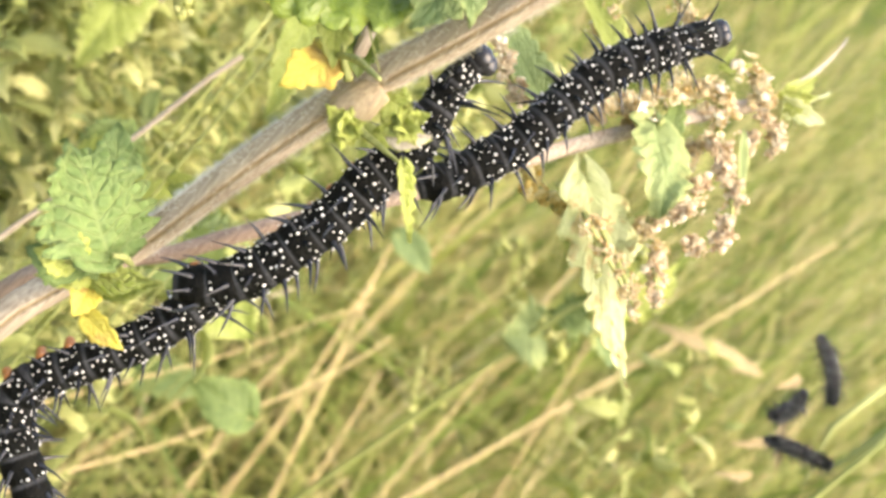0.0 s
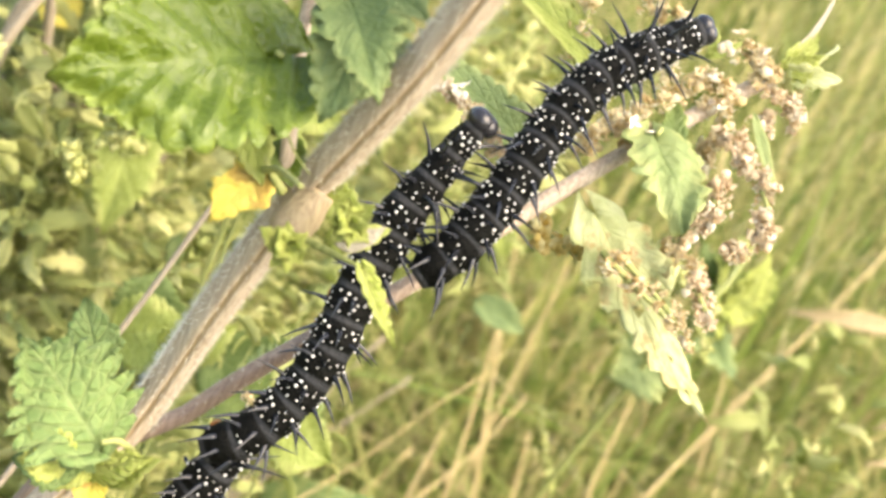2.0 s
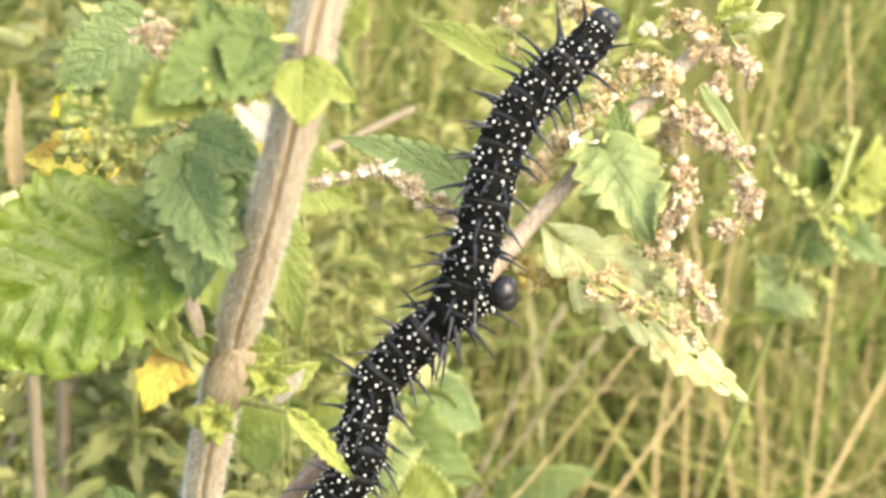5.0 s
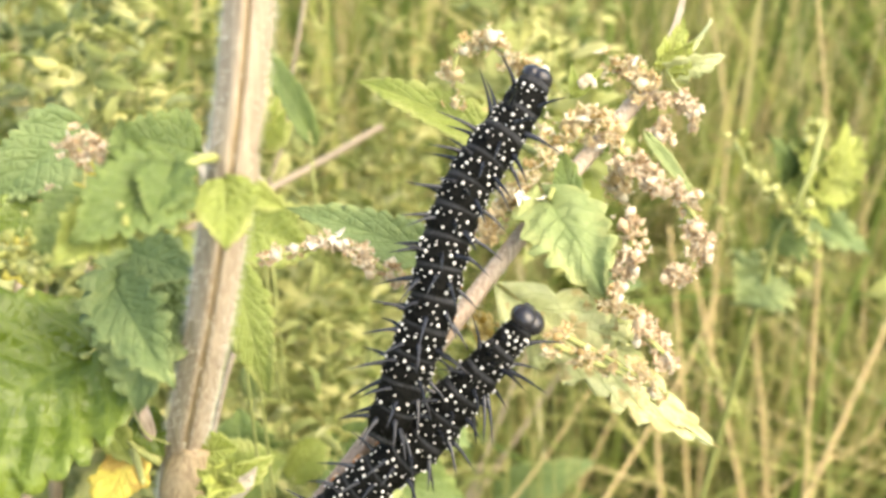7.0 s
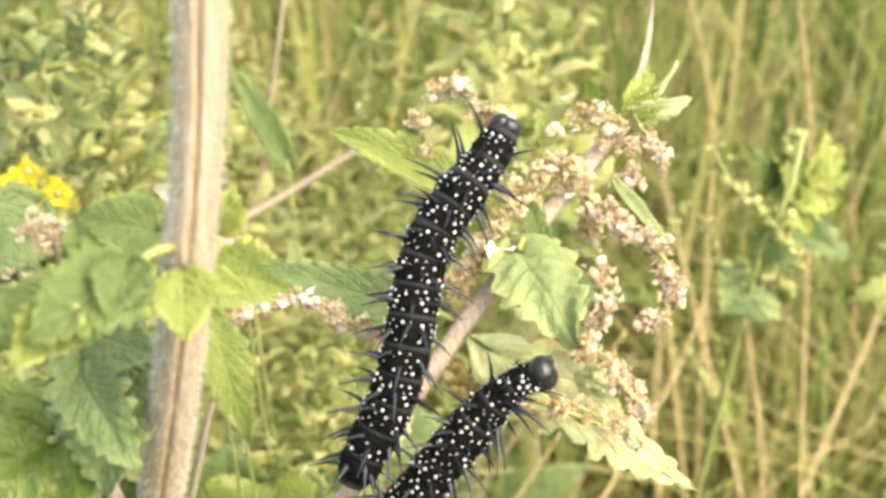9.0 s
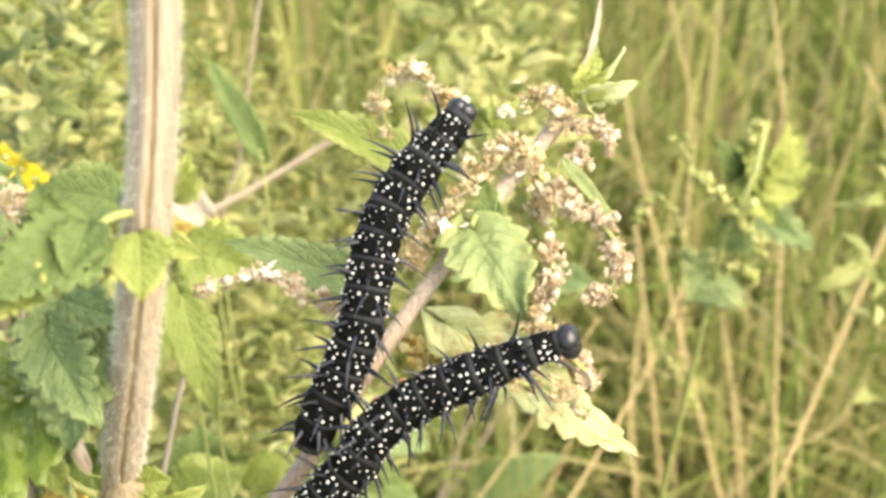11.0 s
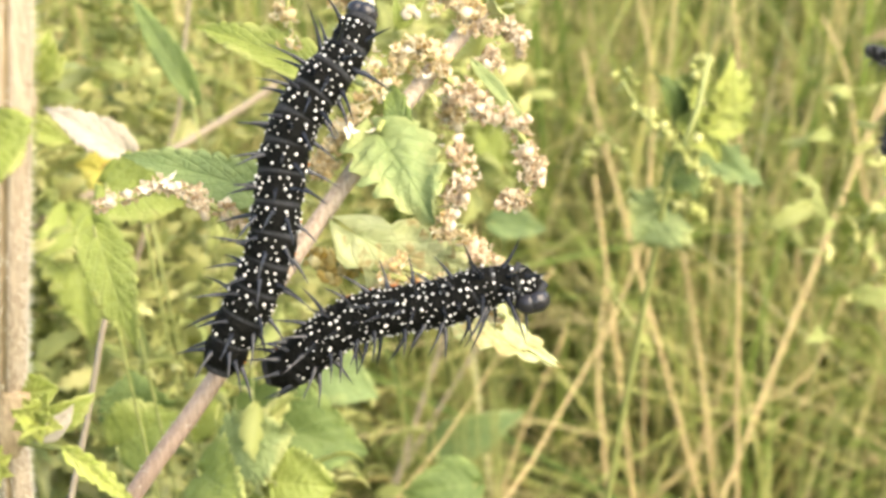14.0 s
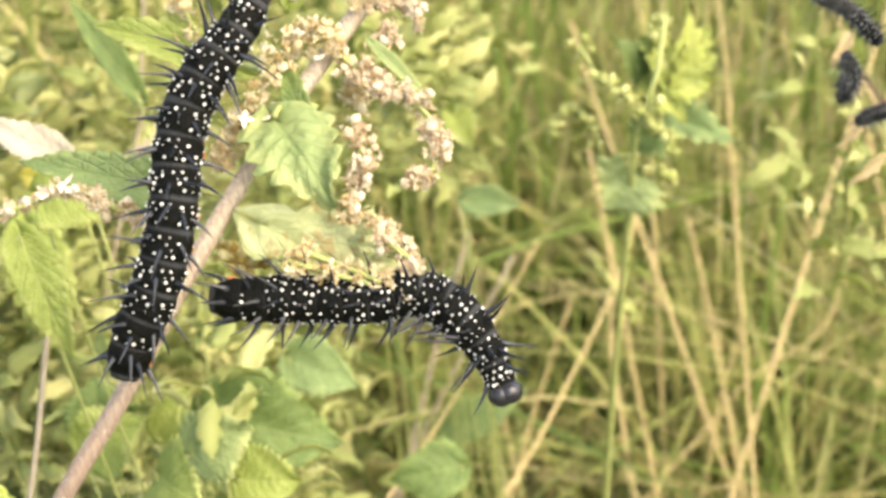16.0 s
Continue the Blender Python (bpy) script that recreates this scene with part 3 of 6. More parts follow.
def segment_bm(length, r0, r1, r2):
    """One ring of the body: its skin in three folds. Local x runs towards the head, z is the back."""
    bm = bmesh.new()
    around, steps = 22, 12
    rings = []
    for i in range(steps + 1):
        s = i / steps
        r = r0 + (r1 - r0) * min(s * 2, 1) if s < 0.5 else r1 + (r2 - r1) * (s - 0.5) * 2
        r *= 0.85 + 0.15 * math.sin(math.pi * s) ** 0.6 + 0.022 * math.cos(6 * math.pi * s)
        x = length * (0.5 - s)
        rings.append([bm.verts.new((x, r * math.sin(a), r * math.cos(a) * (1 if math.cos(a) > 0 else 0.9))) for a in (2 * math.pi * j / around for j in range(around))])
    for a, b in zip(rings, rings[1:]):
        for j in range(around):
            bm.faces.new((a[j], a[(j + 1) % around], b[(j + 1) % around], b[j]))
    bm.faces.new(rings[0][::-1])
    bm.faces.new(rings[-1])
    bmesh.ops.recalc_face_normals(bm, faces=bm.faces)
    return bm


def spots_bm(length, radius, seed):
    """Round white warts in cross rows on the ring."""
    rnd = random.Random(seed)
    bm = bmesh.new()
    for row, count in ((-0.31, 15), (-0.12, 11), (0.10, 14), (0.27, 15)):
        shift = rnd.random()
        for j in range(count):
            a = 2 * math.pi * (j + shift + rnd.uniform(-0.22, 0.22)) / count
            if abs(math.atan2(math.sin(a - math.pi), math.cos(a - math.pi))) < 0.7 or rnd.random() < 0.10:
                continue
            x = length * (row + rnd.uniform(-0.045, 0.045))
            size = rnd.choice((0.00007, 0.00009, 0.00012, 0.00014, 0.00018))
            out = Vector((0, math.sin(a), math.cos(a)))
            side = Vector((0, math.cos(a), -math.sin(a)))
            c = Vector((x, 0, 0)) + out * radius * 0.985
            top = bm.verts.new(c + out * size * 0.95)
            rings = []
            for wide, high in ((0.62, 0.75), (0.98, 0.25), (0.9, -0.3)):
                rings.append([bm.verts.new(c + (Vector((1, 0, 0)) * math.cos(k * math.pi / 4) + side * math.sin(k * math.pi / 4)) * size * wide + out * size * high) for k in range(8)])
            for k in range(8):
                n = (k + 1) % 8
                bm.faces.new((top, rings[0][k], rings[0][n]))
                for upper, lower in zip(rings, rings[1:]):
                    bm.faces.new((upper[k], lower[k], lower[n], upper[n]))
    bmesh.ops.recalc_face_normals(bm, faces=bm.faces)
    return bm


def spine_bm(length, seed):
    """A stiff bent thorn along z."""
    sway = length * (0.03, 0.01, 0.05, 0.02, 0.06)[seed]
    bm = bmesh.new()
    tube(bm, [(0, 0, -0.0002), (0.0001, 0, length * 0.4), (-sway, 0, length)], [0.00036, 0.00019, 0.00011, 0.00002], 7, 9)
    return bm


def mesh_of(name, bm, material):
    ob = link_mesh(name, bm, material)
    data = ob.data
    bpy.data.objects.remove(ob)
    return data


SPINES = [mesh_of("spine", spine_bm(n, k), SPINE_BLACK) for k, n in enumerate((0.0037, 0.0031, 0.0021, 0.0048, 0.0026))]
SPOTS = [mesh_of("white_spots", spots_bm(0.0031, 0.00252 * s, 20 + i), SPOT) for i, s in enumerate((1.0, 1.0, 1.0, 0.90, 0.78, 0.64, 0.77, 0.90))]


def head_bm(size=1.0):
    bm = bmesh.new()
    for y in (-0.00045, 0.00045):
        bmesh.ops.create_uvsphere(bm, u_segments=18, v_segments=12, radius=0.00120 * size, matrix=Matrix.Translation((0.0002, y, 0.0001)) @ Matrix.Diagonal((0.9, 1.0, 1.15, 1)))
    for y in (-0.0003, 0.0003):
        bmesh.ops.create_uvsphere(bm, u_segments=10, v_segments=6, radius=0.0004, matrix=Matrix.Translation((0.001, y, -0.0012)))
    return bm


def leg_bm(size, length):
    bm = bmesh.new()
    tube(bm, [(0, 0, 0.0006), (0, 0, -length * 0.5), (0.0001, 0, -length)], [size, size * 0.8, size * 0.55], 9, 6)
    return bm


LEG = mesh_of("leg", leg_bm(0.0003, 0.0013), SPINE_BLACK)
FOOT = mesh_of("proleg", leg_bm(0.00085, 0.0011), PROLEG)
BODY = [mesh_of("body_segment", segment_bm(0.0039, 0.00252 * a, 0.00252 * b, 0.00252 * c), BLACK) for a, b, c in ((1, 1, 1), (0.80, 0.88, 0.96), (0.72, 0.80, 0.88), (1.0, 0.95, 0.9), (0.92, 0.86, 0.6), (0.58, 0.64, 0.71), (0.71, 0.77, 0.84), (0.84, 0.90, 0.96))]


def place(name, data, parent, m):
    ob = new(name, data)
    ob.parent = parent
    ob.matrix_basis = m
    return ob


def caterpillar(at, label, large=0):
    """A spiny black caterpillar: head, thirteen rings with spines, warts and legs. Returns it and its moving pieces, head first."""
    spread = random.Random(len(label))
    root = thing("caterpillar", at, label, "caterpillar", "caterpillars on the nettles")
    pieces = []
    head = new("head", HEADS[large])
    head.parent = root
    head["label"] = "glossy black two-lobed head"
    pieces.append(head)
    for i in range(SEGMENTS):
        thin_neck = ((5, 5, 0.64), (6, 6, 0.77), (7, 7, 0.90))
        shape, dots, girth = thin_neck[i] if large and i < 3 else (2, 4, 0.78) if i == 0 else (1, 3, 0.88) if i == 1 else (3, 3, 0.95) if i == SEGMENTS - 2 else (4, 3, 0.85) if i == SEGMENTS - 1 else (0, i % 3, 1.0)
        ring = new("body_segment", BODY[shape])
        ring.parent = root
        if i < SEGMENTS - 1:
            place("white_spots", SPOTS[dots], ring, Matrix.Identity(4))["kind"] = "stuff"
        r = 0.00252 * girth
        for k, angle in enumerate((-98, -58, -22, 22, 58, 98)):
            if i == 0 and abs(angle) != 58:
                continue
            lean = 50 if i == SEGMENTS - 1 else 32 if i == SEGMENTS - 2 else 18 if i > 1 else -25
            m = pose(0, 0, 0, -angle + spread.uniform(-9, 9)) @ Matrix.Translation((spread.uniform(-0.0007, 0.0007), 0, r * 0.93)) @ pose(0, 0, 0, spread.uniform(-14, 14), -lean + spread.uniform(-26, 22), 0)
            place("spine", SPINES[3 if i in (1, 2) and k in (1, 2, 3, 4) else spread.choice(((0, 1, 4), (0, 0, 1), (0, 0, 1))[min(k, 5 - k)])], ring, m)
        if i < 3 or i in (5, 6, 7, 8, SEGMENTS - 1):
            for side in (-1, 1):
                place("leg" if i < 3 else "proleg", LEG if i < 3 else FOOT, ring, pose(0, side * r * 0.45, -r * 0.72, -side * 18))
        pieces.append(ring)
    return root, pieces


def body_pose(line, k, back):
    """Where piece k of a caterpillar lies on a line of 120 points, head first."""
    s = (0.032 if k == 0 else 0.055 + 0.925 * (k - 0.55) / SEGMENTS) * 119
    i = min(int(s), 118)
    ahead = (line[max(i - 5, 0)] - line[min(i + 6, 119)]).normalized()
    up = Vector(back)
    up = (up - ahead * up.dot(ahead)).normalized()
    m = Matrix((ahead, up.cross(ahead), up)).transposed().to_4x4()
    m.translation = line[i].lerp(line[i + 1], s - i)
    return m


HEADS = [mesh_of("head", head_bm(n), HEAD_BLACK) for n in (1.04, 1.18)]
climber, climber_pieces = caterpillar((0.0000, 0.1254, 0.5420), "black spiny caterpillar with white dots, resting along nettle flowers")
crawler, crawler_pieces = caterpillar((0.0000, 0.1217, 0.5325), "black spiny caterpillar with white dots, crawling and reaching about", 1)
third, third_pieces = caterpillar((-0.0250, 0.1057, 0.4998), "black spiny caterpillar with white dots on the lower stem")

# The dark vein colour paints shadow into the sunken veins.
LEAF_SOFT = leaf_material("soft_green_leaf", (0.20, 0.28, 0.105), (0.35, 0.42, 0.18), (0.15, 0.23, 0.06), 0.6, 0.36, margin=(0.46, 0.50, 0.21), net=520.0, ribs=0.40, bump=0.5, depth=0.0004)
LEAF_WOOLLY = leaf_material("woolly_leaf", (0.11, 0.195, 0.05), (0.235, 0.345, 0.11), (0.33, 0.41, 0.17), 0.65, 0.3, net=700.0, ribs=0.5, bump=0.75, depth=0.0005)
LEAF_TAN = leaf_material("tan_grass_leaf", (0.40, 0.30, 0.15), (0.54, 0.44, 0.25), (0.46, 0.37, 0.20), 0.65, 0.3)
STEM_DARK = stem_material("dark_node_bark", (0.15, 0.105, 0.06), (0.36, 0.29, 0.18))

# ---- leaves and buds of the thick nettle ----
leaf(big, (-0.0293, 0.0946, 0.5520), (-0.0439, 0.0843, 0.5474), (0.12, -0.8, 0.6), 0.0165, LEAF_DEEP, "large deep green heart-shaped leaf with a yellowing margin", (-0.0272, 0.0990, 0.5473), teeth=13, fold=0.14, curl=0.16, pucker=0.20, seed=1, tooth=0.17, heart=0.22, nv=10)
leaf(big, (-0.0262, 0.0945, 0.5591), (-0.0208, 0.0874, 0.5543), (0.2, -0.9, 0.3), 0.0062, LEAF_BLUE, "blue-green hanging leaf", teeth=7, fold=0.35, pucker=0.16, tooth=0.42, seed=2)
leaf(big, (-0.0255, 0.0973, 0.5604), (-0.0195, 0.0946, 0.5597), (0.0, -0.8, 0.6), 0.0060, LEAF_BLUE, teeth=7, seed=3)
leaf(big, (-0.0269, 0.0969, 0.5408), (-0.0292, 0.0927, 0.5368), (-0.2, -0.9, 0.3), 0.0054, LEAF_YELLOW, "yellow withering leaf with brown specks", (-0.0236, 0.0869, 0.5454), teeth=5, fold=0.1, pucker=0.12, bite=0.3, seed=4)
leaf(big, (-0.0259, 0.0982, 0.5436), (-0.0240, 0.0957, 0.5410), (-0.1, -0.9, 0.4), 0.0036, LEAF_DEEP, teeth=5, seed=5)
leaf(big, (-0.0303, 0.0979, 0.5451), (-0.0262, 0.0953, 0.5402), (0.1, -0.9, 0.3), 0.0040, LEAF_LIME, teeth=6, seed=6)
leaf(big, (-0.0161, 0.0907, 0.5389), (-0.0110, 0.0892, 0.5340), (0.4, -0.8, 0.5), 0.0019, LEAF_YOUNG, "narrow pale green leaflet with a ragged tip", teeth=7, tooth=0.5, fold=0.5, curl=-0.05, pucker=0.3, seed=7)


def rosette(plant, at, reach, count, material, label, seed):
    """A bud of crinkled young leaves that open towards the light."""
    rnd = random.Random(seed)
    axis, at = Vector((0.15, -0.85, 0.5)).normalized(), Vector(at)
    one = axis.orthogonal().normalized()
    two = axis.cross(one)
    for k in range(count):
        a, tilt = 2.4 * k, radians(20 + 62 * ((k + 0.5) / count) ** 0.7)
        out = one * math.cos(a) + two * math.sin(a)
        way = axis * math.cos(tilt) + out * math.sin(tilt)
        far = reach * rnd.uniform(0.75, 1.1)
        leaf(plant, at + way * far * 0.12, at + way * far, axis * math.sin(tilt) - out * math.cos(tilt) * 0.8, far * rnd.uniform(0.55, 0.75), material, label, teeth=5, fold=0.35, curl=rnd.uniform(-0.1, 0.3), pucker=0.3, tooth=0.5, seed=seed + k, nv=4)


rosette(big, (-0.0226, 0.0902, 0.5383), 0.0026, 11, LEAF_YOUNG, "small lime-green crinkled young leaf", 500)
rosette(big, (-0.0187, 0.0918, 0.5418), 0.0026, 9, LEAF_YOUNG, "small lime-green crinkled young leaf", 520)
rosette(big, (-0.0322, 0.0950, 0.5078), 0.0026, 8, LEAF_WOOLLY, "pale ruffled young leaf", 540)
leaf(big, (-0.0185, 0.0913, 0.5400), (-0.0155, 0.0924, 0.5423), (0.0, -0.9, -0.3), 0.0024, LEAF_DRY, "papery pale dry stipule", teeth=3, tooth=0.05, seed=8)
for k, ends in enumerate((((-0.0219, 0.0950, 0.5373), (-0.0157, 0.0908, 0.5390)), ((-0.0244, 0.0963, 0.5400), (-0.0265, 0.0962, 0.5418), (-0.0281, 0.0972, 0.5437)), ((-0.0246, 0.0976, 0.5401), (-0.0258, 0.0975, 0.5445), (-0.0280, 0.1021, 0.5512), (-0.0291, 0.1060, 0.5568), (-0.0295, 0.1103, 0.5631)))):
    bm = bmesh.new()
    tube(bm, ends, [0.0007, 0.0006, 0.0006] if k == 2 else [0.0005, 0.0003, 0.0001], 10)
    part("side_shoot", bm, STEM_GREEN if k < 2 else STEM_RED, big)
bm = bmesh.new()
tube(bm, [(-0.0264, 0.0968, 0.5453), (-0.0249, 0.0942, 0.5447), (-0.0230, 0.0946, 0.5432)], [0.00012, 0.00006], 6)
part("tendril", bm, STEM_GREEN, big)
catkin(big, [(-0.0371, 0.1014, 0.5563), (-0.0339, 0.1015, 0.5566), (-0.0317, 0.1015, 0.5568)], 22, 0.00080, 0.00066, BUDS_GREEN, 31, "round green seed buds")
catkin(big, [(-0.0296, 0.1039, 0.5569), (-0.0265, 0.1047, 0.5587), (-0.0232, 0.1054, 0.5602)], 26, 0.00080, 0.00054, BUDS_GREEN, 32)
catkin(big, [(-0.0301, 0.1027, 0.5547), (-0.0280, 0.1046, 0.5585), (-0.0278, 0.1018, 0.5529)], 16, 0.00064, 0.00042, BUDS_PINK, 33)
leaf(big, (-0.0365, 0.1158, 0.5493), (-0.0455, 0.1155, 0.5482), (0, -0.9, 0.4), 0.0055, LEAF_YELLOW, teeth=5, seed=9)
catkin(big, [(-0.0389, 0.0915, 0.5458), (-0.0391, 0.0904, 0.5438), (-0.0389, 0.0890, 0.5410)], 40, 0.0006, 0.00055, BUDS_GREEN, 34, "hanging string of pale green buds")
catkin(big, [(-0.0411, 0.0889, 0.5407), (-0.0405, 0.0881, 0.5392), (-0.0398, 0.0873, 0.5376)], 30, 0.0005, 0.0005, BUDS_GREEN, 35)
# lower whorl
leaf(big, (-0.0305, 0.0944, 0.5105), (-0.0409, 0.0976, 0.5165), (0.5, -0.65, 0.65), 0.0120, LEAF_WOOLLY, "coarse grey-green puckered leaf", (-0.0275, 0.0974, 0.5088), teeth=9, fold=0.05, pucker=0.24, curl=0.2, seed=41, tooth=0.52)
leaf(big, (-0.0323, 0.0955, 0.5065), (-0.0375, 0.0941, 0.5053), (0.2, -0.85, 0.45), 0.0058, LEAF_WOOLLY, teeth=6, pucker=0.12, seed=42)
leaf(big, (-0.0341, 0.1082, 0.5089), (-0.0379, 0.1114, 0.5139), (0.2, -0.85, 0.45), 0.0058, LEAF_WOOLLY, teeth=6, pucker=0.1, seed=43)
leaf(big, (-0.0290, 0.0969, 0.5051), (-0.0250, 0.0957, 0.5101), (0.1, -0.8, 0.6), 0.0036, LEAF_LIME, teeth=6, seed=44)
leaf(big, (-0.0299, 0.0968, 0.5043), (-0.0296, 0.0937, 0.5024), (0.0, -0.9, 0.4), 0.0034, LEAF_YELLOW, teeth=4, pucker=0.12, seed=45)
leaf(big, (-0.0286, 0.0946, 0.5026), (-0.0238, 0.0925, 0.5034), (0.0, -0.9, 0.4), 0.0030, LEAF_YELLOW, "yellow withered strip of leaf", teeth=4, pucker=0.1, seed=46)
catkin(big, [(-0.0310, 0.0973, 0.5047), (-0.0300, 0.0980, 0.5070), (-0.0303, 0.0991, 0.5094)], 22, 0.00080, 0.00048, BUDS_GREEN, 47)
leaf(big, (-0.0290, 0.1159, 0.5090), (-0.0272, 0.1165, 0.5117), (0.0, -0.9, 0.4), 0.003, LEAF_LIME, teeth=4, seed=48)
for k, (a, b) in enumerate((((-0.0329, 0.0928, 0.5079), (-0.0369, 0.0915, 0.5076)), ((-0.0328, 0.0931, 0.5086), (-0.0370, 0.0928, 0.5104)), ((-0.0311, 0.0964, 0.5053), (-0.0257, 0.0950, 0.5104)), ((-0.0310, 0.0967, 0.5060), (-0.0351, 0.0943, 0.5031)))):
    leaf(big, a, b, (0.2, -0.8, 0.5), 0.0036, LEAF_YOUNG, "pale ruffled young leaf", teeth=6, fold=0.2, pucker=0.22, tooth=0.3, seed=240 + k)
# upper whorl
leaf(big, (-0.0158, 0.0890, 0.5708), (-0.0153, 0.0847, 0.5675), (0.1, -0.95, 0.2), 0.0050, LEAF_LIME, "small yellow-green leaf on the stem", teeth=9, fold=0.2, curl=-0.1, seed=51, tooth=0.14, heart=0.0, pucker=0.12)
leaf(big, (-0.0188, 0.0871, 0.5722), (-0.0245, 0.0801, 0.5713), (-0.1, -0.8, 0.5), 0.0070, LEAF, "drooping green leaf with a yellowed tip", (-0.0154, 0.0920, 0.5711), teeth=9, fold=0.3, pucker=0.14, tooth=0.36, seed=52)
leaf(big, (-0.0242, 0.0969, 0.5597), (-0.0239, 0.0892, 0.5503), (0.2, -0.9, 0.35), 0.0088, LEAF_BLUE, "hanging blue-green toothed leaf", (-0.0222, 0.1015, 0.5597), teeth=9, fold=0.3, pucker=0.16, tooth=0.42, seed=53)
leaf(big, (-0.0324, 0.1123, 0.5636), (-0.0391, 0.1073, 0.5591), (0.2, -0.8, 0.5), 0.0075, LEAF_BLUE, teeth=9, pucker=0.09, seed=54)
leaf(big, (-0.0204, 0.1026, 0.5664), (-0.0263, 0.1015, 0.5685), (0.0, -0.7, 0.7), 0.0060, LEAF, teeth=8, seed=55)
leaf(big, (-0.0260, 0.0915, 0.5676), (-0.0300, 0.0872, 0.5640), (0.1, -0.8, 0.5), 0.0060, LEAF, teeth=7, seed=56)
leaf(big, (-0.0349, 0.1093, 0.5585), (-0.0387, 0.1059, 0.5566), (0.1, -0.8, 0.5), 0.005, LEAF_DEEP, teeth=7, seed=57)
leaf(big, (-0.0152, 0.0927, 0.5683), (-0.0121, 0.0937, 0.5659), (0.1, -0.8, 0.5), 0.0022, LEAF_LIME, teeth=7, seed=58)
for k, (a, b) in enumerate((((-0.0133, 0.0924, 0.5722), (-0.0123, 0.0940, 0.5751)), ((-0.0131, 0.0924, 0.5722), (-0.0113, 0.0930, 0.5733)), ((-0.0133, 0.0922, 0.5719), (-0.0117, 0.0926, 0.5746)))):
    leaf(big, a, b, (0.3, -0.9, 0.2), 0.0020, LEAF_LIME, teeth=4, fold=0.6, seed=60 + k)
catkin(big, [(-0.0304, 0.1029, 0.5668), (-0.0290, 0.1023, 0.5658), (-0.0286, 0.1017, 0.5649)], 26, 0.00080, 0.00048, BUDS_PINK, 61)
catkin(big, [(-0.0319, 0.1006, 0.5629), (-0.0310, 0.1004, 0.5625)], 14, 0.00072, 0.00048, BUDS_PINK, 62)
catkin(big, [(-0.0218, 0.0836, 0.5699), (-0.0195, 0.0839, 0.5704)], 22, 0.00072, 0.00042, BUDS_GREEN, 63)
catkin(big, [(-0.0302, 0.0859, 0.5658), (-0.0280, 0.0856, 0.5653)], 22, 0.00096, 0.00048, BUDS_GREEN, 64)
for a, b, r in (((-0.0216, 0.0967, 0.5413), (-0.0231, 0.0946, 0.5361), 0.00158), ((-0.0153, 0.0930, 0.5715), (-0.0158, 0.0915, 0.5690), 0.0015)):
    bm = bmesh.new()
    tube(bm, [a, Vector(a).lerp(Vector(b), 0.5), b], [r * 0.85, r * 1.12, r * 1.16, r * 0.85], 24, 14, wave=0.05)
    part("stem_node", bm, STEM_DARK, big)
leaf(big, (-0.0226, 0.0853, 0.5707), (-0.0259, 0.0798, 0.5692), (0.1, -0.8, 0.5), 0.0046, LEAF_LIME, "yellowing drooping leaf", teeth=8, fold=0.3, pucker=0.14, tooth=0.3, seed=65)
leaf(big, (-0.0218, 0.0869, 0.5716), (-0.0224, 0.0882, 0.5759), (0.2, -0.8, 0.4), 0.0034, LEAF, teeth=8, fold=0.4, pucker=0.14, tooth=0.35, seed=66)
leaf(big, (-0.0189, 0.0866, 0.5731), (-0.0197, 0.0821, 0.5713), (0.0, -0.9, 0.3), 0.0042, LEAF, teeth=8, fold=0.4, pucker=0.14, tooth=0.35, seed=67)
# lower leaves seen late
leaf(big, (-0.0190, 0.0950, 0.5383), (-0.0146, 0.0962, 0.5407), (0.1, -0.9, 0.3), 0.0030, LEAF_LIME, teeth=5, seed=70)
leaf(big, (-0.0207, 0.0966, 0.5409), (-0.0178, 0.0967, 0.5412), (0.1, -0.9, 0.3), 0.0040, LEAF_LIME, teeth=5, seed=71)

# ---- leaves and flowers of the thin nettle ----
leaf(thin, (0.0103, 0.1287, 0.5483), (0.0154, 0.1189, 0.5435), (0.25, -0.9, 0.25), 0.0096, LEAF_SOFT, "small soft green toothed leaf", (0.0113, 0.1329, 0.5470), teeth=6, fold=0.06, pucker=0.24, seed=81, tooth=0.5, heart=0.18, nv=8)
leaf(thin, (0.0077, 0.1249, 0.5381), (0.0288, 0.1208, 0.5228), (0.1, -0.8, 0.6), 0.0084, LEAF_PALE, "long pale ragged leaf with brown flecks", (0.0057, 0.1251, 0.5355), teeth=9, fold=0.10, pucker=0.20, seed=82, curl=-0.05, bite=0.35, tooth=0.6, nv=7, holes=0.46)
catkin(thin, [(0.0091, 0.1210, 0.5366), (0.0125, 0.1201, 0.5353), (0.0165, 0.1191, 0.5340), (0.0223, 0.1179, 0.5318)], 46, 0.0006, 0.0005, BUDS, 119, "tan flowers lying along a leaf")
catkin(thin, [(0.0193, 0.1210, 0.5372), (0.0214, 0.1201, 0.5358), (0.0231, 0.1190, 0.5338)], 26, 0.0005, 0.0005, BUDS_PINK, 118)
leaf(thin, (0.0185, 0.1264, 0.5327), (0.0091, 0.1275, 0.5359), (0.15, -0.85, 0.5), 0.0070, LEAF_PALE, "ragged pale green leaf", (0.0194, 0.1282, 0.5279), teeth=6, pucker=0.28, fold=0.15, bite=0.35, seed=84, tooth=0.7, nv=7, holes=0.45)
leaf(thin, (0.0129, 0.1253, 0.5341), (0.0188, 0.1259, 0.5383), (0.1, -0.8, 0.6), 0.0056, LEAF_PALE, "crinkled pale leaf lobe", teeth=6, pucker=0.3, fold=0.2, bite=0.3, seed=184, tooth=0.7, nv=7)
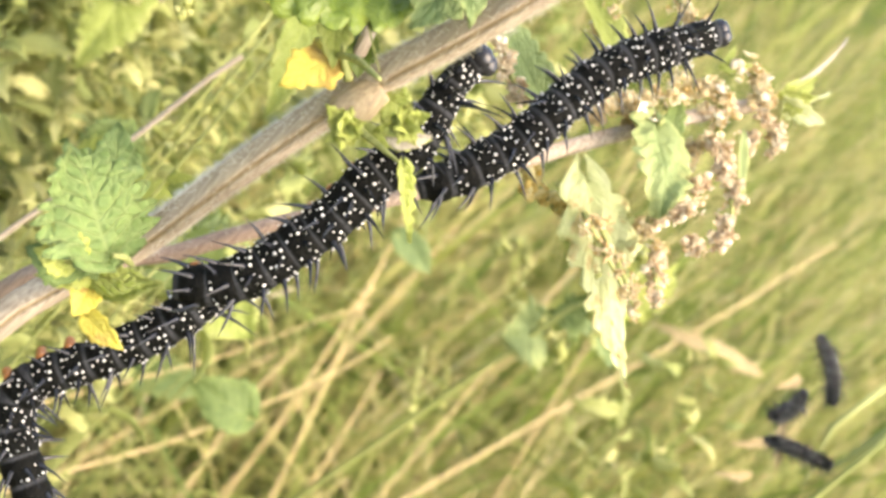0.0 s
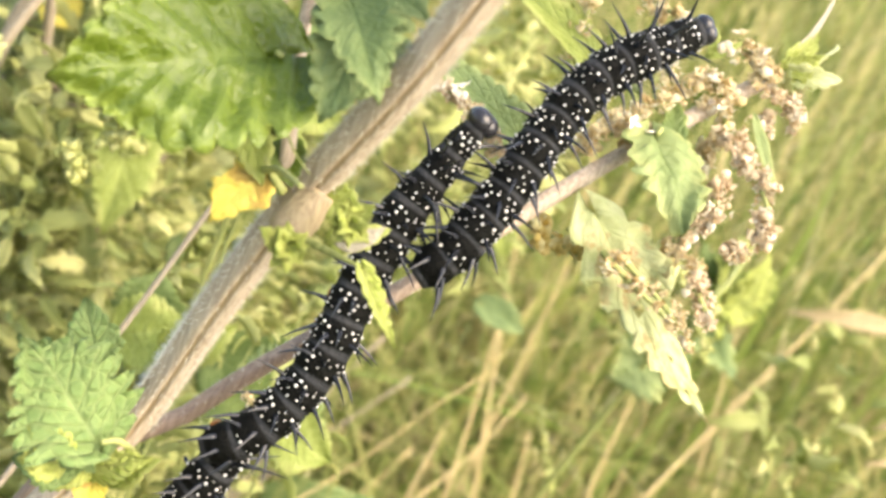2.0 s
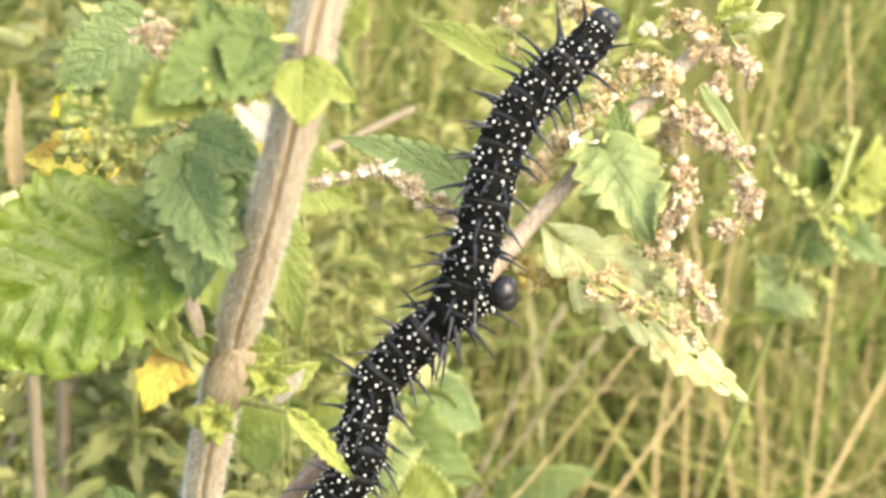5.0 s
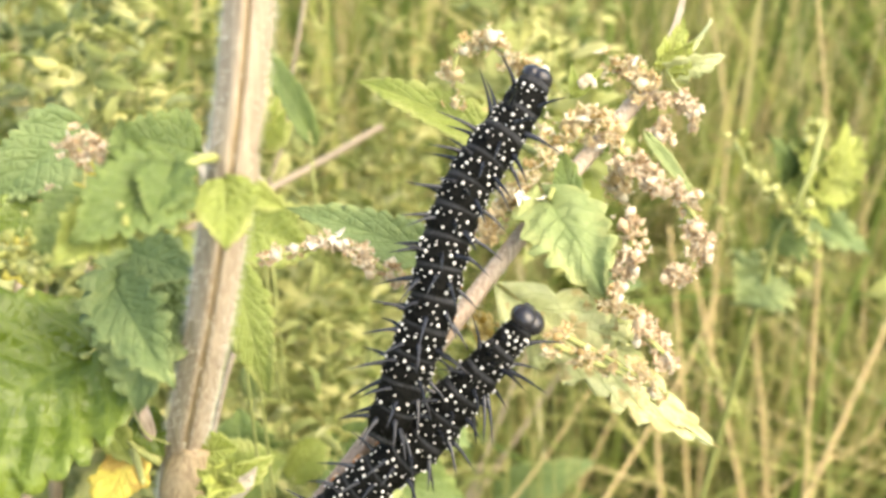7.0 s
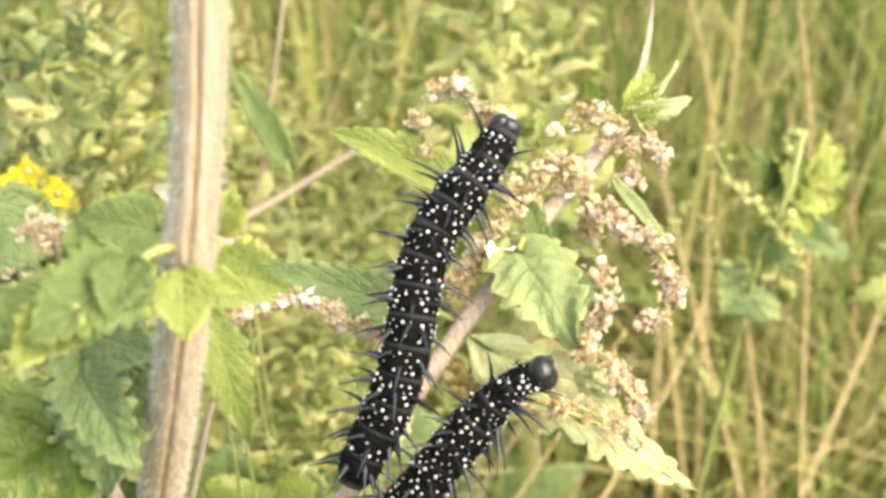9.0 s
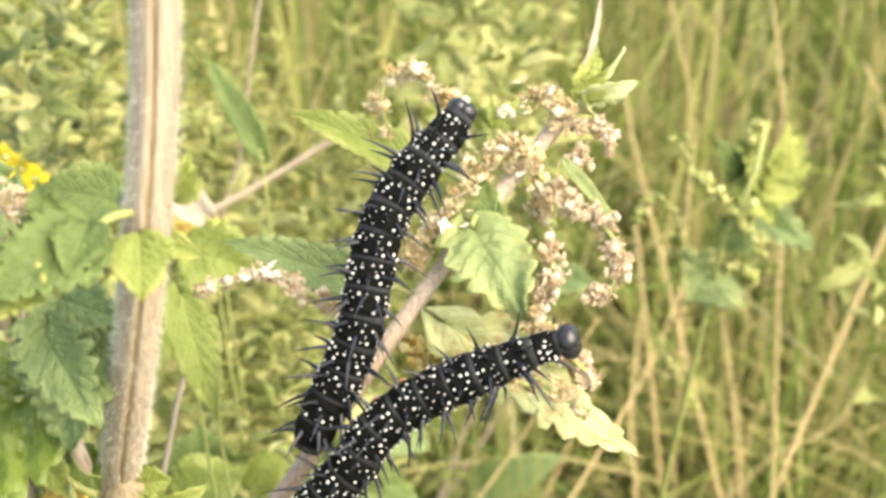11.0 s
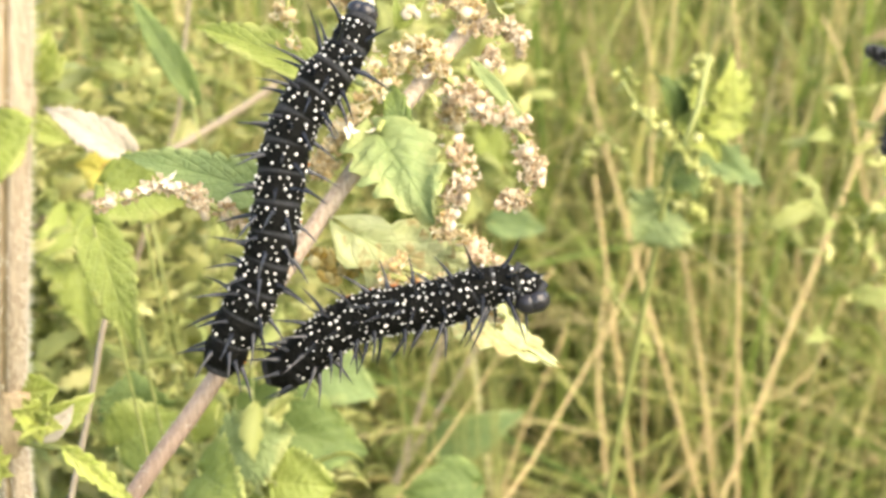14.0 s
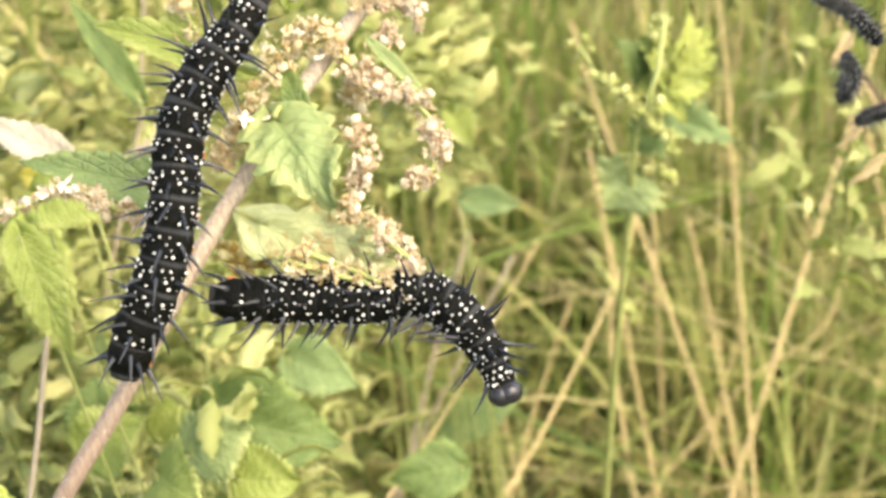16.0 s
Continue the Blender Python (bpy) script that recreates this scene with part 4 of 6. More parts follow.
leaf(thin, (0.0056, 0.1434, 0.5480), (-0.0105, 0.1501, 0.5527), (0.0, -0.6, 0.8), 0.0056, LEAF_LIME, "narrow yellow-green toothed leaf", (0.0125, 0.1339, 0.5486), teeth=10, fold=0.4, seed=85)
leaf(thin, (-0.0006, 0.1291, 0.5412), (-0.0168, 0.1313, 0.5461), (0.0, -0.7, 0.7), 0.0056, LEAF_BLUE, "slender grey-green toothed leaf", (0.0042, 0.1282, 0.5398), teeth=11, fold=0.35, seed=86)
leaf(thin, (0.0209, 0.1350, 0.5520), (0.0264, 0.1315, 0.5464), (0.3, -0.9, 0.3), 0.0016, LEAF_SOFT, "thin curved leaf", teeth=5, tooth=0.08, curl=-0.15, seed=87)
leaf(thin, (0.0129, 0.1296, 0.5475), (0.0114, 0.1354, 0.5513), (0.0, -0.9, 0.4), 0.003, LEAF, teeth=5, seed=88)
for k, (b, w, m) in enumerate((((0.0249, 0.1431, 0.5626), 0.0030, LEAF_YOUNG), ((0.0290, 0.1398, 0.5592), 0.0032, LEAF_PALE), ((0.0257, 0.1398, 0.5610), 0.0034, LEAF_YOUNG), ((0.0259, 0.1464, 0.5682), 0.0012, LEAF_DRY), ((0.0284, 0.1436, 0.5616), 0.0022, LEAF_PALE), ((0.0243, 0.1390, 0.5557), 0.0022, LEAF_PALE))):
    leaf(thin, (0.0225, 0.1400, 0.5573), b, (0.1, -0.9, 0.2 - 0.2 * k), w, m, "pale young leaf at the shoot tip" if k < 3 else "", teeth=5, fold=0.25, pucker=0.2, tooth=0.35, seed=90 + k)
leaf(thin, (0.0129, 0.1354, 0.5568), (0.0160, 0.1368, 0.5593), (0.1, -0.9, 0.2), 0.0014, LEAF_LIME, teeth=3, seed=97)
leaf(thin, (0.0129, 0.1355, 0.5570), (0.0127, 0.1371, 0.5596), (0.1, -0.9, 0.2), 0.0012, LEAF_LIME, teeth=3, seed=98)
blobs("flower_bud", [(0.0143, 0.1362, 0.5582), (0.0138, 0.1360, 0.5578), (0.0149, 0.1360, 0.5579)], [0.0008, 0.0006, 0.0006], BUDS_PINK, thin, 99, 1.15)
catkin(thin, [(0.0164, 0.1336, 0.5542), (0.0113, 0.1332, 0.5532), (0.0081, 0.1314, 0.5501), (0.0059, 0.1296, 0.5471)], 90, 0.00096, 0.00048, BUDS, 101, "tan and cream nettle flowers", back=1.014)
catkin(thin, [(0.0099, 0.1300, 0.5478), (0.0077, 0.1296, 0.5470), (0.0050, 0.1290, 0.5460), (0.0040, 0.1275, 0.5435)], 75, 0.00088, 0.00054, BUDS, 102, back=1.014)
catkin(thin, [(0.0158, 0.1333, 0.5543), (0.0143, 0.1338, 0.5551), (0.0131, 0.1331, 0.5539)], 40, 0.00080, 0.00048, BUDS, 103, back=1.014)
catkin(thin, [(0.0166, 0.1351, 0.5520), (0.0193, 0.1338, 0.5499), (0.0223, 0.1324, 0.5477), (0.0253, 0.1311, 0.5456), (0.0265, 0.1294, 0.5429), (0.0251, 0.1279, 0.5403), (0.0229, 0.1272, 0.5390)], 190, 0.00072, 0.00048, BUDS_PINK, 104, "curled strand of pinkish tan flowers")
catkin(thin, [(0.0188, 0.1349, 0.5479), (0.0175, 0.1341, 0.5465), (0.0191, 0.1357, 0.5492)], 50, 0.00080, 0.00048, BUDS, 105, back=1.014)
catkin(thin, [(0.0184, 0.1265, 0.5464), (0.0183, 0.1253, 0.5444), (0.0173, 0.1238, 0.5418), (0.0161, 0.1227, 0.5401)], 85, 0.00072, 0.00048, BUDS_PINK, 106)
catkin(thin, [(0.0161, 0.1232, 0.5408), (0.0164, 0.1230, 0.5388), (0.0194, 0.1228, 0.5385)], 45, 0.00064, 0.00042, BUDS, 107)
catkin(thin, [(0.0026, 0.1465, 0.5472), (0.0009, 0.1453, 0.5530), (0.0010, 0.1473, 0.5563), (0.0036, 0.1480, 0.5576), (0.0088, 0.1369, 0.5592)], 110, 0.00072, 0.00048, BUDS, 108, back=1.014)
catkin(thin, [(0.0172, 0.1405, 0.5579), (0.0197, 0.1405, 0.5580), (0.0212, 0.1399, 0.5571), (0.0196, 0.1387, 0.5549)], 70, 0.00080, 0.00054, BUDS, 109, "cream flower buds at the tip")
catkin(thin, [(0.0215, 0.1384, 0.5547), (0.0246, 0.1383, 0.5546), (0.0262, 0.1375, 0.5533), (0.0257, 0.1366, 0.5517)], 60, 0.00048, 0.00042, BUDS_PINK, 110)
catkin(thin, [(0.0220, 0.1373, 0.5528), (0.0232, 0.1366, 0.5517)], 24, 0.00072, 0.00048, BUDS_PINK, 111)
catkin(thin, [(-0.0036, 0.1253, 0.5405), (-0.0072, 0.1262, 0.5418), (-0.0107, 0.1274, 0.5437), (-0.0150, 0.1271, 0.5430), (-0.0195, 0.1266, 0.5420)], 120, 0.00048, 0.00042, BUDS_PINK, 112, "strand of pink and white flowers")
blobs("flower_bud", [(-0.0107, 0.1271, 0.5451), (-0.0102, 0.1264, 0.5440), (-0.0118, 0.1267, 0.5445), (-0.0129, 0.1266, 0.5442), (-0.0137, 0.1266, 0.5441), (-0.0111, 0.1266, 0.5442), (0.0269, 0.1283, 0.5426), (0.0196, 0.1397, 0.5587), (0.0097, 0.1292, 0.5480), (0.0074, 0.1290, 0.5484), (0.0154, 0.1312, 0.5528), (0.0137, 0.1328, 0.5552)], [0.0007, 0.0006, 0.0006, 0.0006, 0.0005, 0.0006, 0.0007, 0.0008, 0.0006, 0.0007, 0.0006, 0.0007], plain_material("cream_bud", (0.8, 0.72, 0.58), (0.88, 0.84, 0.75), 900.0, 0.6), thin, 113, 1.15, shape=(FLOWER_V, FLOWER_F))
catkin(thin, [(0.0022, 0.1284, 0.5332), (0.0056, 0.1276, 0.5330), (0.0090, 0.1267, 0.5326), (0.0127, 0.1267, 0.5328)], 110, 0.0007, 0.0006, island_material("ochre_buds", [(0.0, (0.58, 0.38, 0.08)), (0.5, (0.73, 0.58, 0.22)), (1.0, (0.82, 0.74, 0.42))], 0.8, 0.35), 114, "ochre strand of withered flowers")
catkin(thin, [(0.0187, 0.1231, 0.5390), (0.0205, 0.1219, 0.5370), (0.0222, 0.1202, 0.5340)], 45, 0.00064, 0.00048, BUDS_PINK, 115)
catkin(thin, [(0.0116, 0.1217, 0.5365), (0.0169, 0.1194, 0.5346), (0.0215, 0.1180, 0.5321)], 34, 0.00055, 0.00042, BUDS, 116)
catkin(thin, [(-0.0191, 0.1056, 0.5134), (-0.0198, 0.1058, 0.5137)], 8, 0.00032, 0.00042, BUDS, 117)

# ---- the weed behind, and other plants of the middle distance ----
def tube_thing(name, points, radius, material, label, category, sides=9, group=""):
    pts = vecs(points)
    ob = thing(name, pts[-1], label, category, group)
    bm = bmesh.new()
    tube(bm, points, radius, sides, max(14, 8 * len(pts)), wave=0.04)
    part("stalk", bm, material, ob)
    return ob


def down(p, x=0.0, y=0.0):
    return (p[0] + x, p[1] + y, -0.03)


MID = (0.0673, 0.2604, 0.4580)
weed = thing("weed", down(MID, 0.0, 0.05), "yellow-green leafy weed with strings of buds", "plant")
bm = bmesh.new()
tube(bm, [(0.0764, 0.2646, 0.4943), (0.0712, 0.2552, 0.4783), MID, (MID[0] - 0.01, MID[1] + 0.03, MID[2] - 0.2), down(MID, 0.0, 0.05)], [0.0006, 0.0009, 0.0014, 0.002], 9, 50)
part("stem", bm, STEM_GREEN, weed)
for k, (a, b, w, m) in enumerate((((0.0787, 0.2631, 0.4792), (0.0821, 0.2676, 0.4947), 0.0055, LEAF_YOUNG), ((0.0757, 0.2632, 0.4792), (0.0872, 0.2655, 0.4837), 0.0075, LEAF_YOUNG), ((0.0742, 0.2664, 0.4768), (0.0660, 0.2671, 0.4902), 0.008, LEAF), ((0.0766, 0.2741, 0.4676), (0.0932, 0.2691, 0.4601), 0.0065, LEAF_BLUE), ((0.0686, 0.2623, 0.4611), (0.0610, 0.2581, 0.4539), 0.012, LEAF_SOFT), ((0.0750, 0.2664, 0.4684), (0.0675, 0.2642, 0.4643), 0.008, LEAF), ((0.0746, 0.2635, 0.4798), (0.0768, 0.2711, 0.4925), 0.005, LEAF_YOUNG), ((0.0787, 0.2631, 0.4792), (0.0856, 0.2686, 0.4888), 0.006, LEAF_YOUNG), ((0.0769, 0.2631, 0.4792), (0.0719, 0.2688, 0.4885), 0.006, LEAF_LIME), ((0.0769, 0.2628, 0.4787), (0.0859, 0.2628, 0.4791), 0.005, LEAF_YOUNG), ((0.0751, 0.2626, 0.4782), (0.0692, 0.2637, 0.4798), 0.005, LEAF_LIME), ((0.0745, 0.2623, 0.4777), (0.0791, 0.2591, 0.4725), 0.005, LEAF_YOUNG))):
    leaf(weed, a, b, (0.4, -0.75, 0.5), w * (1.0 if k in (0, 1, 2, 6) else 1.3), m, "bright lime-green leaf" if m in (LEAF_LIME, LEAF_YOUNG) else "", teeth=6, fold=0.45, pucker=0.3, tooth=0.6, seed=120 + k)
for k, line in enumerate((((0.0582, 0.2628, 0.4905), (0.0632, 0.2582, 0.4830), (0.0700, 0.2553, 0.4784)), ((0.0706, 0.2550, 0.4778), (0.0745, 0.2512, 0.4718)), ((0.0675, 0.2635, 0.4633), (0.0735, 0.2612, 0.4595), (0.0765, 0.2607, 0.4589)), ((0.0527, 0.2839, 0.4577), (0.0582, 0.2883, 0.4654), (0.0638, 0.2842, 0.4586), (0.0662, 0.2804, 0.4524), (0.0759, 0.2738, 0.4613)), ((0.0750, 0.2708, 0.4920), (0.0760, 0.2671, 0.4859), (0.0746, 0.2635, 0.4798)), ((0.0620, 0.2964, 0.4205), (0.0667, 0.2919, 0.4132), (0.0721, 0.2867, 0.4045)))):
    catkin(weed, line, 16, 0.0010, 0.0011, BUDS_GREEN, 130 + k, "string of yellow-green buds")


def mid_leaf(name_label, base, tip, facing, width, material, root, seed, **more):
    """A broad leaf of a low plant in the middle distance, on its own stalk down to the soil."""
    ob = thing("leafy_plant", root, name_label, "plant")
    leaf(ob, base, tip, facing, width, material, seed=seed, **more)
    bm = bmesh.new()
    b, r = Vector(base), Vector(root)
    tube(bm, [base, b.lerp(r, 0.3) + Vector((0, 0.01, 0)), r], [0.00022, 0.0003, 0.0007], 8, 24)
    part("stalk", bm, STEM_GREEN, ob)
    return ob


for k, (text, a, b, w, m) in enumerate((
    ("withered papery whitish leaf on a stalk", (-0.0288, 0.1941, 0.5143), (-0.0408, 0.1956, 0.5219), 0.0062, LEAF_DRY),
    ("pale yellow-green hanging leaf of a weed", (-0.0512, 0.2378, 0.4788), (-0.0478, 0.2248, 0.4577), 0.014, LEAF_LIME),
    ("broad smooth green leaf low in the grass", (0.0198, 0.3710, 0.3092), (0.0490, 0.3695, 0.3236), 0.016, LEAF_BLUE),
    ("broad green leaf low in the grass", (-0.0192, 0.2018, 0.4574), (0.0045, 0.1970, 0.4505), 0.020, LEAF),
    ("lobed lime-green leaf low in the weeds", (-0.0368, 0.1861, 0.4639), (-0.0257, 0.1860, 0.4701), 0.013, LEAF_LIME),
    ("yellow-green upright leaf among the weeds", (-0.0257, 0.1927, 0.4606), (-0.0193, 0.1968, 0.4677), 0.0075, LEAF_LIME),
    ("narrow dark green upright leaf", (-0.0247, 0.2362, 0.5046), (-0.0351, 0.2459, 0.5205), 0.0055, LEAF),
    ("hanging yellow-green toothed leaf of a nettle", (-0.0270, 0.1568, 0.5227), (-0.0223, 0.1483, 0.5086), 0.0070, LEAF_LIME),
    ("green leaf behind the stem", (-0.0283, 0.1732, 0.5200), (-0.0174, 0.1716, 0.5173), 0.011, LEAF_LIME),
    ("broad grey-green leaf behind the nettle", (-0.0340, 0.1914, 0.4643), (-0.0346, 0.1951, 0.4727), 0.013, LEAF),
    ("round lime-green leaf low in the weeds", (-0.0191, 0.1598, 0.4796), (-0.0122, 0.1496, 0.4825), 0.012, LEAF_LIME),
    ("jagged pale green leaf low in the weeds", (-0.0154, 0.1687, 0.4752), (-0.0058, 0.1700, 0.4778), 0.012, LEAF_SOFT),
    ("green leaf low in the weeds", (0.0246, 0.2261, 0.4175), (0.0093, 0.2257, 0.4161), 0.013, LEAF),
    ("lime-green leaf low in the weeds", (-0.0088, 0.1661, 0.4713), (0.0006, 0.1652, 0.4702), 0.011, LEAF_LIME),
    ("grey-green leaf low in the weeds", (-0.0078, 0.2406, 0.4397), (0.0058, 0.2362, 0.4332), 0.013, LEAF_BLUE),
    ("yellow leaf behind the nettle stem", (-0.0719, 0.2609, 0.4804), (-0.0799, 0.2633, 0.4841), 0.009, LEAF_YELLOW),
    ("orange-yellow withering leaf of a weed", (-0.0282, 0.1996, 0.5061), (-0.0392, 0.2016, 0.5088), 0.010, LEAF_YELLOW),
    ("narrow orange-tan leaf of a weed", (-0.0952, 0.2605, 0.4704), (-0.0969, 0.2706, 0.4902), 0.004, LEAF_TAN),
    ("lime-yellow leaf behind the flowers", (0.0323, 0.3015, 0.4605), (0.0368, 0.2970, 0.4533), 0.008, LEAF_LIME),
    ("dry tan grass leaf lying across the stalks", (0.2368, 0.5035, 0.4027), (0.1912, 0.5076, 0.3881), 0.008, LEAF_TAN),
    ("slanting grey-green leaf among the grass", (0.0329, 0.2801, 0.4487), (0.0456, 0.2784, 0.4466), 0.008, LEAF_BLUE),
)):
    mid_leaf(text, a, b, (0.1, -0.75, 0.6), w, m, down(a, 0.01, 0.02), 150 + k, teeth=11 if k in (1, 4, 7, 10, 11, 13) else 8, fold=0.25, pucker=0.12, curl=0.2, tooth=0.10 if k in (2, 3, 6, 12, 14) else 0.24)

# ---- the yellow-flowered weed ----
GOLD = leaf_material("yellow_petal", (0.72, 0.60, 0.03), (0.86, 0.76, 0.08), (0.70, 0.55, 0.03), 0.5, 0.4, bump=0.3, depth=0.0002)


def blossom(plant, at, reach, seed):
    """An open five-petalled yellow flower on a short stalk."""
    rnd = random.Random(seed)
    at = Vector(at)
    axis = Vector((rnd.uniform(-0.5, 0.5), -0.8, rnd.uniform(0.1, 0.8))).normalized()
    one = axis.orthogonal().normalized()
    two = axis.cross(one)
    bm = bmesh.new()
    bmesh.ops.create_uvsphere(bm, u_segments=10, v_segments=7, radius=reach * 0.28, matrix=Matrix.Translation(at))
    heart = part("flower_heart", bm, BUDS_GREEN, plant)
    for k in range(5):
        a = 1.2566 * k + rnd.uniform(-0.2, 0.2)
        way = (one * math.cos(a) + two * math.sin(a) + axis * rnd.uniform(0.0, 0.5)).normalized()
        part("petal", leaf_bm(at + way * reach * 0.15, at + way * reach, axis, reach * 0.85, teeth=3, fold=0.15, curl=0.3, pucker=0.15, tooth=0.12, seed=seed + k, nv=3), GOLD, plant)
    return heart


gold = thing("flowering_weed", (-0.079, 0.205, -0.03), "weed with a head of yellow blossoms on a brown stem", "plant")
bm = bmesh.new()
tube(bm, [(-0.0700, 0.2290, 0.5030), (-0.0716, 0.2252, 0.4986), (-0.0747, 0.2211, 0.4877), (-0.0770, 0.2175, 0.4761), (-0.0785, 0.2120, 0.4600), (-0.079, 0.205, 0.25), (-0.079, 0.205, -0.03)], [0.0009, 0.0014, 0.0018, 0.0022, 0.0024], 12, 60, wave=0.05)
part("stem", bm, STEM_BROWN, gold)
for k, (at, reach) in enumerate((((-0.0715, 0.2268, 0.5060), 0.0042), ((-0.0665, 0.2267, 0.5063), 0.0040), ((-0.0735, 0.2258, 0.5036), 0.0034), ((-0.0640, 0.2262, 0.5045), 0.0036), ((-0.0689, 0.2252, 0.5022), 0.0034), ((-0.0690, 0.2280, 0.5080), 0.0034), ((-0.0560, 0.2300, 0.5000), 0.0026))):
    blossom(gold, at, reach * 0.85, 600 + 10 * k)
for k, (a, b, w, m) in enumerate((((-0.0765, 0.2190, 0.4830), (-0.0830, 0.2160, 0.4900), 0.010, LEAF_PALE), ((-0.0775, 0.2170, 0.4770), (-0.0700, 0.2100, 0.4700), 0.009, LEAF_SOFT), ((-0.0780, 0.2150, 0.4700), (-0.0860, 0.2080, 0.4680), 0.010, LEAF))):
    leaf(gold, a, b, (0.1, -0.85, 0.5), w, m, teeth=7, pucker=0.2, tooth=0.4, seed=680 + k)

# ---- stalks ----
tube_thing("dry_stalk", [(-0.0141, 0.2934, 0.4789), (-0.0312, 0.2840, 0.4721), (-0.0468, 0.2664, 0.4713), (-0.0695, 0.2565, 0.4630), (-0.0808, 0.2432, 0.4599), down((-0.0808, 0.2432, 0.4599), -0.03, 0.02)], [0.0008, 0.0014, 0.0017, 0.0018, 0.002], STEM_BROWN, "slanting reddish brown dead stem behind the nettle", "stalk")
for k, (line, r) in enumerate((
    (((0.1307, 0.4911, 0.4453), (0.1346, 0.4624, 0.3974), (0.1327, 0.4307, 0.3246)), 0.0013),
    (((0.0921, 0.5164, 0.3299), (0.0969, 0.4851, 0.2776), (0.1036, 0.4715, 0.2160)), 0.0018),
    (((0.1023, 0.4593, 0.3322), (0.0881, 0.4362, 0.3124), (0.0534, 0.3806, 0.2957)), 0.0014),
    (((0.1465, 0.5829, 0.2484), (0.1519, 0.5569, 0.2049), (0.1546, 0.5316, 0.1626)), 0.0022),
    (((0.2252, 0.5726, 0.2344), (0.1991, 0.5351, 0.2094), (0.1608, 0.5111, 0.2066), (0.1330, 0.4988, 0.1849)), 0.0012),
    (((0.2288, 0.7150, 0.2781), (0.2287, 0.6575, 0.1816), (0.2243, 0.6065, 0.0958)), 0.0016),
    (((0.2332, 0.6844, 0.3247), (0.2440, 0.6691, 0.2994), (0.2542, 0.6444, 0.2389)), 0.0024),
    (((0.1030, 0.6354, 0.3346), (0.1076, 0.6198, 0.3087), (0.1172, 0.5971, 0.2711)), 0.002),
    (((-0.0290, 0.1695, 0.5048), (-0.0317, 0.1646, 0.4963), (-0.0343, 0.1588, 0.4865)), 0.0013),
    (((-0.0315, 0.3217, 0.5060), (-0.0388, 0.2995, 0.4685), (-0.0439, 0.2915, 0.4549)), 0.0013),
    (((0.1348, 0.7056, 0.3562), (0.1447, 0.6724, 0.3008), (0.1399, 0.6396, 0.2455)), 0.0018),
    (((0.0529, 0.3290, 0.4045), (0.0440, 0.3229, 0.3939), (0.0295, 0.3042, 0.3816)), 0.0008),
    (((0.1669, 0.5564, 0.2047), (0.1522, 0.5387, 0.1744), (0.1462, 0.5291, 0.1581)), 0.0015),
    (((-0.0796, 0.3335, 0.5043), (-0.0851, 0.3211, 0.4832), (-0.0864, 0.3100, 0.4645)), 0.0014),
    (((0.2915, 0.6545, 0.4321), (0.2596, 0.6086, 0.3844), (0.2238, 0.5678, 0.3198)), 0.0022),
    (((0.1139, 0.6106, 0.2209), (0.1045, 0.5660, 0.1898), (0.1039, 0.5330, 0.1652)), 0.0026),
    (((0.0377, 0.4236, 0.3529), (0.0240, 0.4094, 0.3251), (0.0137, 0.3972, 0.3011)), 0.0020),
    (((0.0518, 0.4190, 0.3440), (0.0394, 0.4107, 0.3277), (0.0229, 0.3995, 0.3057)), 0.0018),
    (((-0.1108, 0.3323, 0.3925), (-0.1175, 0.3226, 0.3735), (-0.1215, 0.3145, 0.3577)), 0.0030),
    (((-0.0705, 0.3316, 0.3916), (-0.0838, 0.3201, 0.3690), (-0.0925, 0.3118, 0.3526)), 0.0018),
    (((0.0767, 0.4781, 0.2806), (0.0577, 0.4654, 0.2394), (0.0464, 0.4558, 0.2104)), 0.0016),
)):
    last, step = Vector(line[-1]), Vector(line[-1]) - Vector(line[-2])
    run = min((last.z + 0.03) / max(-step.z, 0.01), 0.30 / max(step.xy.length, 0.01))
    foot = last + step * run
    tube_thing("grass_stalk", [*line, last.lerp(foot, 0.5), (foot.x, foot.y, -0.03)], [r * 0.3, r * 0.5, r * 0.62, r * 0.8], STRAW if k not in (8, 9, 13, 16, 17, 18, 19) else STEM_BROWN, "dry straw-coloured grass stalk" if k not in (8, 9, 13, 16, 17, 18, 19) else "dull tan dead weed stem", "stalk", 8, "stalks in the meadow")

